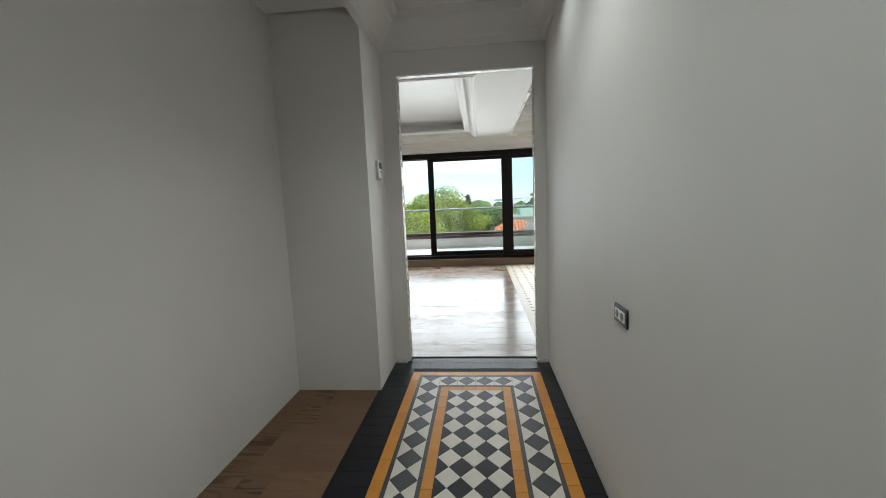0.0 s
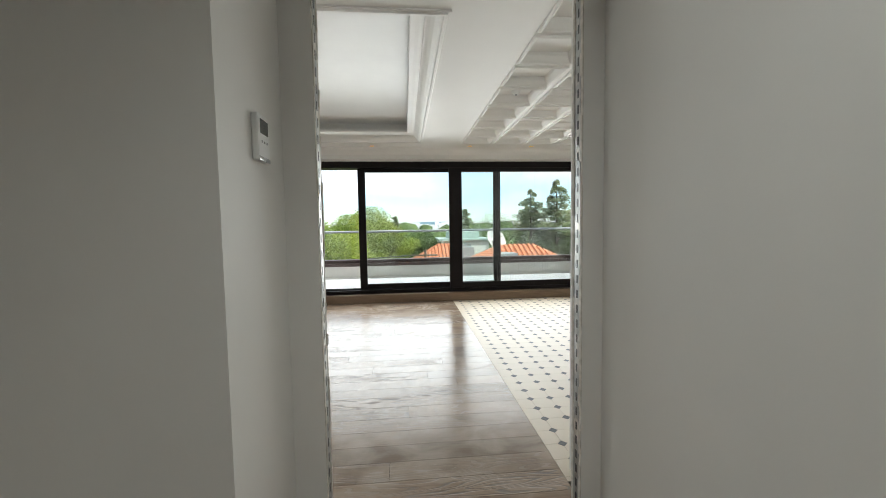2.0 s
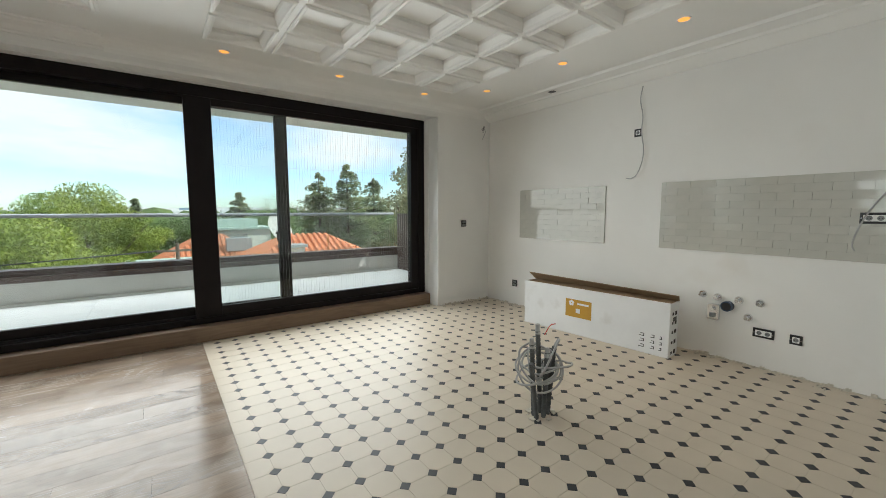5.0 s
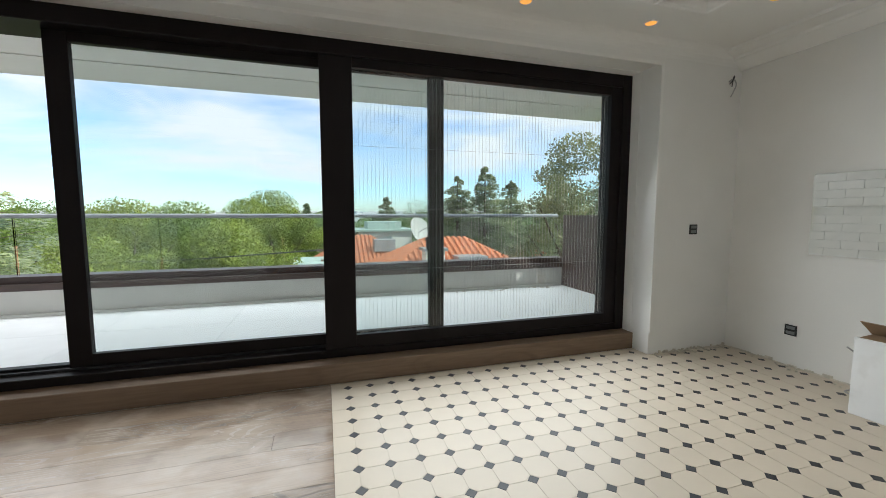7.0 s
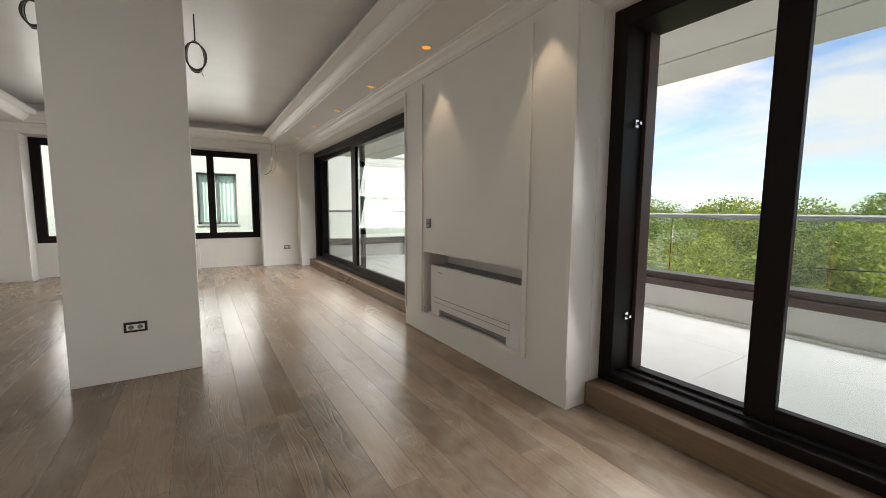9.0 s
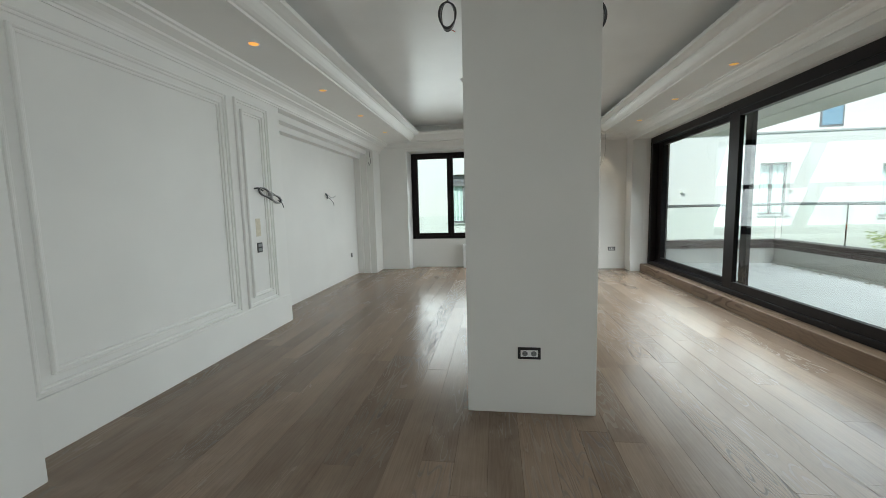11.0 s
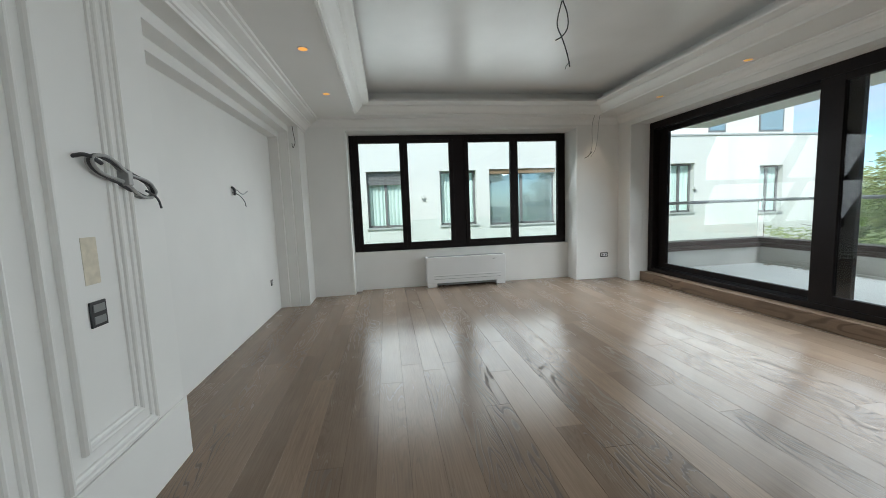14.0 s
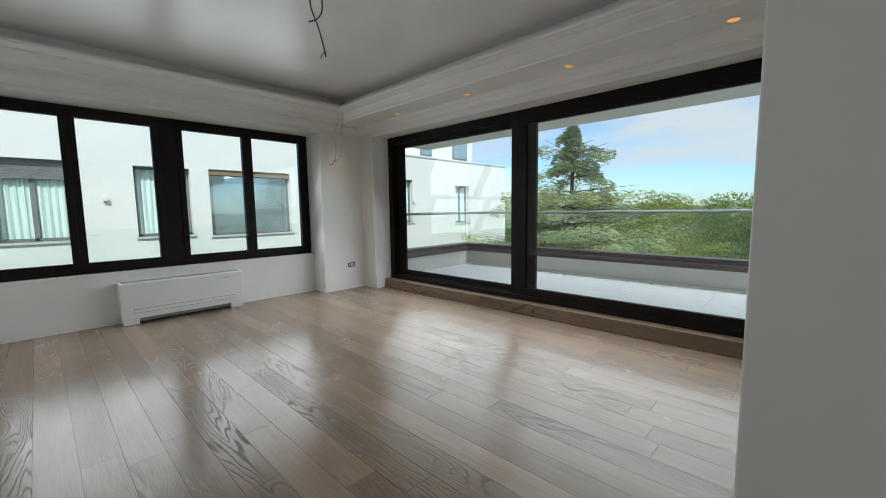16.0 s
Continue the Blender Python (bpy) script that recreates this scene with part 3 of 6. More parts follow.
opening_trim("trim_window_kitchen", *W1, "thin white bead round the kitchen glazing")
opening_trim("trim_window_lounge", *W2, "thin white bead round the lounge glazing")
for name, x in (("trim_pier_a", -3.65), ("trim_pier_b", -2.18)):
    structure(name, boxes((x - 0.02, x + 0.02, YN - 0.016, YN, 0.21, 2.44), bevel=0.006), M["trim"], "rounded white upright bead on the pier", "moulding")
structure("trim_window_west", boxes((XW, XW + 0.012, 3.922, 3.95, 0.23, 2.444 + 0.028, ), (XW, XW + 0.012, 7.535, 7.563, 0.23, 2.444 + 0.028), (XW, XW + 0.012, 3.95, 7.535, 2.444, 2.472), bevel=0.003),
          M["trim"], "thin white bead round the west window recess", "moulding")

# wood steps under the sliding doors
for name, (x0, x1) in (("window_step_kitchen", W1), ("window_step_lounge", W2)):
    st = tagged(part(name, boxes((x0 + 0.003, x1 - 0.003, 8.435, 8.60, 0.0, WB), bevel=0.006), M["step_wood"]), "brown oak step below the sliding windows", "step", kind="structure")

# ---- wall panelling ----
BEAD = [(0, 0.0), (0, 0.016), (0.005, 0.025), (0.012, 0.027), (0.018, 0.022), (0.021, 0.013), (0.029, 0.013), (0.036, 0.009), (0.038, 0.0)]


def panel(name, x0, x1, z0, z1, label):
    structure(name, ring_sweep(bmesh.new(), x0, x1, z0, z1, BEAD, at=lambda a, b, h: (a, YS + h, b)), M["trim"], label, "moulding")


panel("trim_panel_a", -5.36, -4.84, 0.34, 2.34, "tall white panel moulding, outer bead")
panel("trim_panel_b", -5.265, -4.925, 0.43, 2.25, "tall white panel moulding, inner bead")
panel("trim_panel_c", -4.73, -3.05, 0.34, 2.33, "broad white panel moulding, outer bead")
panel("trim_panel_d", -4.645, -3.14, 0.425, 2.245, "broad white panel moulding, inner bead")
structure("baseboard", boxes((-5.62, -2.9, YS, YS + 0.012, 0.0, 0.32), bevel=0.003), M["wall"], "tall plain white plinth below the panels", "baseboard")

# ---- glazing ----


def leaf(parent, x0, x1, y0, y1, z0, z1, st_l, st_r, rail_b, rail_t, name="sliding_leaf"):
    """One framed leaf with its pane."""
    fr = part(name, boxes((x0, x0 + st_l, y0, y1, z0, z1), (x1 - st_r, x1, y0, y1, z0, z1), (x0 + st_l, x1 - st_r, y0, y1, z0, z0 + rail_b), (x0 + st_l, x1 - st_r, y0, y1, z1 - rail_t, z1), bevel=0.004),
              M["frame"], parent, "dark aluminium leaf frame")
    ym = (y0 + y1) / 2
    pane = part("pane", boxes((x0 + st_l - 0.008, x1 - st_r + 0.008, ym - 0.003, ym + 0.003, z0 + rail_b - 0.008, z1 - rail_t + 0.008)), M["glass"], fr, "clear glass pane")
    pane.visible_shadow = False
    return fr


def sliding_window(name, x0, x1, label):
    w = tagged(part(name, boxes((x0, x0 + 0.095, YF, 8.86, WB, WT), (x1 - 0.095, x1, YF, 8.86, WB, WT), (x0 + 0.095, x1 - 0.095, YF, 8.86, WT - 0.11, WT), (x0 + 0.095, x1 - 0.095, YF, 8.86, WB, 0.205), bevel=0.005),
                    M["frame"]), label, "window", kind="structure")
    for dy in (0.10, 0.19):
        part("track", boxes((x0 + 0.095, x1 - 0.095, YF + dy - 0.012, YF + dy + 0.0, 0.204, 0.222)), M["seal"], w, "black track rail")
    return w


win1 = sliding_window("window_1", *W1, "dark aluminium sliding window, left leaf open")
leaf(win1, -1.03, 1.50, 8.675, 8.725, 0.215, 2.34, 0.125, 0.125, 0.085, 0.075)
fixed = leaf(win1, 0.56, W1[1] - 0.05, 8.585, 8.64, 0.20, 2.345, 0.225, 0.15, 0.10, 0.085, "fixed_leaf")
for z in (0.55, 1.75):
    part("latch", boxes((-1.708, -1.685, 8.66, 8.69, z, z + 0.045), (-1.685, -1.66, 8.665, 8.685, z + 0.014, z + 0.03)), M["chrome"], win1, "chrome door stop")
part("jamb_liner", boxes((W1[0] + 0.095, W1[0] + 0.12, 8.76, 8.86, 0.205, WT - 0.11)), M["frame_brown"], win1, "brown outer jamb plate")
bm = bmesh.new()
for i in range(74):
    x = 0.80 + i * 0.0302
    box(bm, x, x + 0.0009, 8.655, 8.657, 0.31, 2.25)
for z in (0.78, 1.25, 1.72):
    box(bm, 0.79, 3.03, 8.655, 8.657, z, z + 0.0015)
tagged(part("insect_screen", bm, M["mesh"], win1, "pleated grey insect screen"), kind="stuff")
part("lever", boxes((1.345, 1.375, 8.66, 8.675, 1.0, 1.03), (1.35, 1.37, 8.655, 8.662, 0.93, 1.03), bevel=0.003), M["black"], win1, "black pull handle")

win2 = sliding_window("window_2", *W2, "dark aluminium sliding window, closed")
leaf(win2, W2[0] + 0.06, -6.40, 8.675, 8.725, 0.215, 2.34, 0.20, 0.12, 0.075, 0.075)
leaf(win2, -6.69, W2[1] - 0.05, 8.585, 8.64, 0.20, 2.345, 0.205, 0.15, 0.10, 0.085, "fixed_leaf")

win3 = tagged(part("window_3", boxes((-9.89, -9.812, 3.955, 4.03, 0.607, 2.442), (-9.89, -9.812, 7.455, 7.53, 0.607, 2.442), (-9.89, -9.812, 4.03, 7.455, 2.372, 2.442), (-9.89, -9.812, 4.03, 7.455, 0.607, 0.672),
                                      (-9.89, -9.812, 5.60, 5.79, 0.672, 2.372), bevel=0.004), M["frame"]), "dark aluminium four-light window over the room's parapet", "window", kind="structure")
for y0, y1 in ((4.03, 4.80), (4.80, 5.60), (5.79, 6.63), (6.63, 7.455)):
    fr = part("casement", boxes((-9.87, -9.80, y0, y0 + 0.065, 0.672, 2.372), (-9.87, -9.80, y1 - 0.065, y1, 0.672, 2.372), (-9.87, -9.80, y0 + 0.065, y1 - 0.065, 0.672, 0.73), (-9.87, -9.80, y0 + 0.065, y1 - 0.065, 2.32, 2.372), bevel=0.004),
              M["frame"], win3, "dark casement frame")
    pane = part("pane", boxes((-9.84, -9.834, y0 + 0.058, y1 - 0.058, 0.724, 2.326)), M["glass"], fr, "clear glass pane")
    pane.visible_shadow = False
structure("window_sill", boxes((-9.80, -9.725, 3.955, 7.53, 0.585, 0.607), bevel=0.003), M["trim"], "narrow white inner sill", "sill")

# raw steel profiles of the doorway
def jamb(name, x, sgn):
    bm = boxes((min(x, x - sgn * 0.002), max(x, x - sgn * 0.002), DY0 + 0.025, DY1 - 0.02, 0.02, DZ))
    j = tagged(part(name, bm, M["galv"]), "galvanised slotted stud in a raw door opening", "door frame", kind="structure")
    for i in range(34):
        z = 0.08 + i * 0.066
        part("slot", boxes((min(x - sgn * 0.0018, x - sgn * 0.0032), max(x - sgn * 0.0018, x - sgn * 0.0032), DY0 + 0.041, DY0 + 0.053, z, z + 0.036)), M["black"], j)
    bm = bmesh.new()
    rnd = random.Random(4 if sgn > 0 else 9)
    for y in (DY0, DY1 - 0.018):
        z = 0.01
        while z < DZ - 0.02:
            h = rnd.uniform(0.03, 0.12)
            d = rnd.uniform(0.001, 0.006)
            box(bm, min(x, x - sgn * d), max(x, x - sgn * d), y + 0.001, y + 0.018 + rnd.uniform(0, 0.006), z, min(z + h, DZ))
            z += h
    part("torn_edge", bm, M["board_edge"], j, "torn plasterboard edge")


jamb("door_frame_right", DX1, 1)
jamb("door_frame_left", DX0, -1)
structure("door_frame_top", boxes((DX0, DX1, DY0 + 0.02, DY1 - 0.02, DZ - 0.003, DZ)), M["galv"], "galvanised head profile of the doorway", "door frame")

# ---- balcony ----
BF, BY = 0.12, 10.84
structure("balcony_parapet", boxes((-9.55, 4.25, BY, BY + 0.25, -0.6, 0.40), (-9.55, -9.28, 8.86, BY, -0.6, 0.40)), M["parapet"], "low rendered balcony parapet", "parapet")
structure("parapet_cap", boxes((-9.58, 4.15, BY - 0.03, BY + 0.06, 0.40, 0.47), (-9.58, 4.15, BY + 0.04, BY + 0.28, 0.47, 0.545), (-9.58, -9.25, 8.86, BY - 0.03, 0.40, 0.47), (-9.58, -9.32, 8.86, BY, 0.47, 0.545), bevel=0.004),
          M["frame_brown"], "brown sheet-metal parapet cap", "parapet")
structure("balcony_kerb", boxes((-9.28, 4.05, BY - 0.035, BY, BF - 0.02, BF + 0.03)), M["soffit"], "pale upstand along the balcony floor", "kerb")
structure("balcony_wing", boxes((4.08, 4.12, 10.02, BY, BF, 1.20)), M["frame_brown"], "solid brown metal balcony screen", "screen")
structure("balcony_side_wall", boxes((4.10, 4.5, 8.86, 10.02, -0.6, 3.1)), M["clad"], "white clad balcony side wall", "wall")
structure("balcony_soffit", boxes((-10.4, 4.6, 8.86, 10.13, 2.62, 3.1), (-10.4, 4.6, 10.13, 10.16, 2.66, 3.1), (-10.4, 4.6, 10.16, 10.77, 2.62, 3.1)), M["soffit"], "pale balcony soffit with a shadow gap", "ceiling")
structure("balcony_slab", boxes((-9.3, 4.25, 8.86, BY, -0.5, BF - 0.014)), M["grout"], "balcony slab", "floor")
rail = thing("balustrade", "frameless glass balustrade with a round brown handrail", "railing", (-2.0, BY + 0.18, 0.545), kind="structure")
part("handrail", cyl(cyl(bmesh.new(), (-9.46, BY + 0.18, 1.195), (4.1, BY + 0.18, 1.195), 0.026), (-9.45, 8.86, 1.195), (-9.45, BY + 0.18, 1.195), 0.026), M["steel_grey"], rail, "round grey-brown handrail", True)
for i in range(10):
    x0 = -9.40 + i * 1.352
    g = part("glass_panel", boxes((x0, x0 + 1.335, BY + 0.172, BY + 0.188, 0.50, 1.18)), M["glass_rail"], rail, "clear balustrade glass")
    g.visible_shadow = False
g = part("glass_panel", boxes((-9.458, -9.442, 8.90, BY + 0.1, 0.50, 1.18)), M["glass_rail"], rail, "clear balustrade glass")
g.visible_shadow = False
bm = bmesh.new()
rnd = random.Random(3)
for i in range(60):
    x, y = rnd.choice((rnd.uniform(2.0, 3.9), rnd.uniform(-9.2, -5.2))), BY - 0.05 - rnd.random() ** 2 * 0.12
    s = rnd.uniform(0.01, 0.03)
    box(bm, x, x + s * 1.6, y - s, y, BF, BF + s * 0.4)
tagged(part("leaf_litter", bm, M["dust"]), "dry leaf litter along the parapet", "litter", kind="stuff")
for x in (-8.0, -4.6, -1.0, 2.4):
    dl = thing("balcony_downlight", "small warm downlight in the balcony soffit", "ceiling light", (x, 9.6, 2.62), group="balcony downlights")
    part("lamp", cyl(bmesh.new(), (x, 9.6, 2.616), (x, 9.6, 2.621), 0.04), M["spot"], dl, "warm lit lens")
# ---- floors: boards and tiles ----
floor = thing("floor", "grey-brown oiled oak board floor with dusty smears", "floor", (-4, 5, 0), kind="structure")
PL, PW = 1.9, 0.167
rnd = random.Random(11)
cells = []


def plank(x0, x1, y0, y1, material, parent, h=0.0):
    g = 0.0004
    bm = bmesh.new()
    lx, ly = (x1 - x0) / 2 - g, (y1 - y0) / 2 - g
    e = 0.0005
    lo = [bm.verts.new(v) for v in ((-lx, -ly, -0.02), (lx, -ly, -0.02), (lx, ly, -0.02), (-lx, ly, -0.02))]
    mi = [bm.verts.new((v.co.x, v.co.y, -e)) for v in lo]
    hi = [bm.verts.new((math.copysign(abs(v.co.x) - e, v.co.x), math.copysign(abs(v.co.y) - e, v.co.y), 0)) for v in lo]
    for a, b in ((lo, mi), (mi, hi)):
        for i in range(4):
            bm.faces.new((a[i], a[(i + 1) % 4], b[(i + 1) % 4], b[i]))
    bm.faces.new(hi)
    me = bpy.data.meshes.new("plank")
    bm.to_mesh(me)
    bm.free()
    me.materials.append(material)
    ob = new("plank", me)
    ob.location = ((x0 + x1) / 2, (y0 + y1) / 2, h)
    ob.parent = parent
    ob.matrix_parent_inverse = root_of(parent).inverted()
    return ob


y = 8.435
row = 0
while y > 3.001:
    y0 = max(y - (PW if row else 0.052), 3.0)
    xa = 0.587
    x = xa - rnd.uniform(0.3, PL)
    end = -9.73 if 3.95 < y0 else -9.42
    if y0 < YS - 0.05:
        xa, x = -5.612, -5.612 - rnd.uniform(0.6, PL)
        end = -8.9
        if y > YS:
            for a in range(5):
                plank(max(-5.612 + a * 1.3, -5.612), min(-5.612 + (a + 1) * 1.3, 0.587), 3.414 if a > 1 else YS, y, M["floor_wood"], floor)
    while xa > end + 0.001:
        x = max(x, end)
        if x - end < 0.25:
            x = end
        plank(x, xa, y0, y, M["floor_wood"], floor)
        xa, x = x, x - rnd.choice((PL, PL, 1.45, 2.2))
    y = y0
    row += 1
# wooden floor in the hall recess
hall_wood = thing("floor_hall_recess", "dusty brown oak boards in the hall recess", "floor", (-1.0, 1.5, 0), kind="structure")
for i in range(4):
    x0 = -1.315 + i * 0.1525
    for a, b in ((-1.6, 0.4), (0.4, 1.9), (1.9, 2.784)):
        plank(x0, x0 + 0.1525, a, b, M["niche_wood"], hall_wood)

# kitchen floor: clipped octagons with small dark dots
PIT, DD = 0.152, 0.031
kx, ky = 0.70, 8.348
kfloor = thing("floor_kitchen", "cream octagon tiles with small charcoal dots", "floor", (2.3, 6.0, 0), kind="structure")


def tile_mesh(name, poly, z1, material, gap=0.0012, e=0.0006):
    bm = bmesh.new()
    k = len(poly)
    lo = [bm.verts.new((x, y, -0.012)) for x, y in poly]
    mi = [bm.verts.new((x, y, z1 - e)) for x, y in poly]
    cx, cy = sum(p[0] for p in poly) / k, sum(p[1] for p in poly) / k
    hi = [bm.verts.new((cx + (x - cx) * (1 - e / max(abs(x - cx) + abs(y - cy), 0.01)), cy + (y - cy) * (1 - e / max(abs(x - cx) + abs(y - cy), 0.01)), z1)) for x, y in poly]
    for a, b in ((lo, mi), (mi, hi)):
        for i in range(k):
            bm.faces.new((a[i], a[(i + 1) % k], b[(i + 1) % k], b[i]))
    bm.faces.new(hi)
    me = bpy.data.meshes.new(name)
    bm.to_mesh(me)
    bm.free()
    me.materials.append(material)
    return me


def place(name, me, parent, x, y):
    ob = new(name, me)
    ob.location = (x, y, 0)
    ob.parent = parent
    ob.matrix_parent_inverse = root_of(parent).inverted()
    return ob


h, c = PIT / 2 - 0.0008, DD
octa = [(-h + c, -h), (h - c, -h), (h, -h + c), (h, h - c), (h - c, h), (-h + c, h), (-h, h - c), (-h, -h + c)]
q = DD - 0.0016
dot = [(0, -q), (q, 0), (0, q), (-q, 0)]
octa_me, dot_me = tile_mesh("octagon_tile", octa, 0.0, M["cream"]), tile_mesh("dot_tile", dot, 0.0, M["slate"])


def clip(poly, x0, x1, y0, y1):
    for ax, lim, sg in ((0, x0, 1), (0, x1, -1), (1, y0, 1), (1, y1, -1)):
        out = []
        for a, b in zip(poly, poly[1:] + poly[:1]):
            ia, ib = sg * (a[ax] - lim) >= 0, sg * (b[ax] - lim) >= 0
            if ia:
                out.append(a)
            if ia != ib:
                t = (lim - a[ax]) / (b[ax] - a[ax])
                out.append((a[0] + t * (b[0] - a[0]), a[1] + t * (b[1] - a[1])))
        poly = out
        if len(poly) < 3:
            return []
    return poly


KX0, KX1, KY0, KY1 = 0.589, XE, 3.60, 8.434
structure("floor_kitchen_bed", boxes((0.588, XE, 3.60, 8.44, -0.021, -0.0022)), M["grout"], "cream grout between the kitchen tiles", "floor")
rest, rest_dot = bmesh.new(), bmesh.new()


def flat_tile(bm, poly, z=0.0):
    lo, hi = [bm.verts.new((x, y, z - 0.012)) for x, y in poly], [bm.verts.new((x, y, z)) for x, y in poly]
    bm.faces.new(hi)
    for i in range(len(poly)):
        bm.faces.new((lo[i], lo[(i + 1) % len(poly)], hi[(i + 1) % len(poly)], hi[i]))


for i in range(-1, 24):
    for j in range(-1, 33):
        ox, oy = kx + (i - 0.5) * PIT, ky - (j - 0.5) * PIT
        pl = [(ox + a, oy + b) for a, b in octa]
        cl = clip(pl, KX0, KX1, KY0, KY1)
        near = 0.74 < ox < 2.45 and 5.0 < oy < 8.3
        if len(cl) >= 3:
            if near and len(cl) == 8:
                place("octagon_tile", octa_me, kfloor, ox, oy)
            else:
                flat_tile(rest, cl)
        dx, dy = kx + i * PIT, ky - j * PIT
        cl = clip([(dx + a, dy + b) for a, b in dot], KX0, KX1, KY0, KY1)
        if len(cl) >= 3:
            if 0.65 < dx < 2.45 and 5.0 < dy < 8.36 and len(cl) == 4:
                place("dot_tile", dot_me, kfloor, dx, dy)
            else:
                flat_tile(rest_dot, cl)
tagged(part("octagon_tiles_far", rest, M["cream"], kfloor), kind="stuff")
tagged(part("dot_tiles_far", rest_dot, M["slate"], kfloor), kind="stuff")

# hall floor: patterned encaustic tiles
hfloor = thing("floor_hall", "black, ochre, ivory and grey patterned hall tiles", "floor", (-0.05, 2, 0), kind="structure")
HC0 = 0.006
Y_OUT, Y_IN, Y_END = 3.100, 2.847, 0.45
bed = structure("floor_hall_bed", boxes((HX0, HX1, -1.6, DY1, -0.021, -0.003)), M["grout_dark"], "dark tile bed of the hall", "floor")


def piece(name, poly, material):
    k = len(poly)
    cx, cy = sum(p[0] for p in poly) / k, sum(p[1] for p in poly) / k
    me = tile_mesh(name, [(x - cx, y - cy) for x, y in poly], 0.0, material, e=0.0008)
    place(name, me, hfloor, cx, cy)


def rect(x0, x1, y0, y1, g=0.001):
    return [(x0 + g, y0 + g), (x1 - g, y0 + g), (x1 - g, y1 - g), (x0 + g, y1 - g)]


def strips(x0, x1, y0, y1, n, along, name, material):
    for i in range(n):
        if along == "y":
            piece(name, rect(x0, x1, y0 + (y1 - y0) * i / n, y0 + (y1 - y0) * (i + 1) / n), material)
        else:
            piece(name, rect(x0 + (x1 - x0) * i / n, x0 + (x1 - x0) * (i + 1) / n, y0, y1), material)


O0, O1, G1, B1, G2, I1 = 0.505, 0.440, 0.418, 0.275, 0.2535, 0.195
for s in (-1, 1):
    def sx(a, b):
        return tuple(sorted((HC0 + s * a, HC0 + s * b)))
    outer = HX1 - HC0 if s > 0 else HC0 - (HX0 - 0.02)
    strips(*sx(O0, outer), Y_END, 3.16, 26, "y", "black_tile", M["t_black"])
    strips(*sx(O1, O0), Y_END, Y_OUT, 17, "y", "ochre_tile", M["t_orange"])
    strips(*sx(G1, O1), Y_END, Y_OUT - 0.065, 17, "y", "grey_strip", M["t_grey"])
    strips(*sx(B1, G2), Y_END, Y_IN + 0.0215, 17, "y", "grey_strip", M["t_grey"])
    strips(*sx(I1, G2), Y_END, Y_IN, 16, "y", "ochre_tile", M["t_orange"])
# head strips
strips(HC0 - O1, HC0 + O1, Y_OUT - 0.065, Y_OUT, 7, "x", "ochre_tile", M["t_orange"])
strips(HC0 - G1, HC0 + G1, Y_OUT - 0.087, Y_OUT - 0.065, 6, "x", "grey_strip", M["t_grey"])
strips(HC0 - G2, HC0 + G2, Y_IN, Y_IN + 0.0215, 4, "x", "grey_strip", M["t_grey"])
strips(HC0 - I1, HC0 + I1, Y_IN - 0.0585, Y_IN, 4, "x", "ochre_tile", M["t_orange"])
for k in range(2):
    strips(DX0 - 0.02, DX1 + 0.02, 3.16 + k * 0.126, 3.16 + (k + 1) * 0.126, 11, "x", "black_tile", M["t_black"])


def checker(x0, x1, y0, y1, nx, dia_y, mats, names, phase=0):
    """Diamonds on point, cut at the edges; mats alternate."""
    dx = (x1 - x0) / nx
    ny = int((y1 - y0) / dia_y) + 2
    for i in range(-1, 2 * nx + 2):
        for j in range(0, 2 * ny + 2):
            if (i + j) % 2 == phase:
                continue
            cx, cy = x0 + i * dx / 2, y1 - j * dia_y / 2
            hx, hy = dx / 2 - 0.0013, dia_y / 2 - 0.0013
            cl = clip([(cx, cy - hy), (cx + hx, cy), (cx, cy + hy), (cx - hx, cy)], x0 + 0.0008, x1 - 0.0008, y0, y1 - 0.0008)
            if len(cl) >= 3:
                k = i % 2
                piece(names[k], cl, mats[k])


checker(HC0 - I1, HC0 + I1, Y_END, Y_IN - 0.0585, 3, 0.15, (M["t_black"], M["t_white"]), ("black_diamond", "ivory_diamond"))
for s in (-1, 1):
    a, b = sorted((HC0 + s * B1, HC0 + s * G1))
    checker(a, b, Y_END, Y_OUT - 0.087, 1, 0.165, (M["t_white"], M["t_grey"]), ("ivory_triangle", "grey_diamond"))
nb = 4
wb = 2 * B1 / nb
bx0, bx1, by0, by1 = HC0 - B1, HC0 + B1, Y_IN + 0.0215, Y_OUT - 0.087
for i in range(nb):
    cx, cy = bx0 + (i + 0.5) * wb, (by0 + by1) / 2
    hy = (by1 - by0) / 2
    g = 0.0013
    piece("grey_diamond", [(cx, cy - hy + g), (cx + wb / 2 - g, cy), (cx, cy + hy - g), (cx - wb / 2 + g, cy)], M["t_grey"])
    for sy in (-1, 1):
        for sxx in (-1, 1):
            tri = [(cx + sxx * (wb / 2 - g), cy + sy * (hy - g)), (cx + sxx * g, cy + sy * (hy - g)), (cx + sxx * (wb / 2 - g), cy + sy * g)]
            piece("ivory_triangle", tri if sxx * sy > 0 else tri[::-1], M["t_white"])
bm = boxes((HX0, HX1, -1.6, Y_END, -0.003, 0.0))
structure("floor_hall_rear", bm, M["t_black"], "black tiles at the hall's start", "floor")

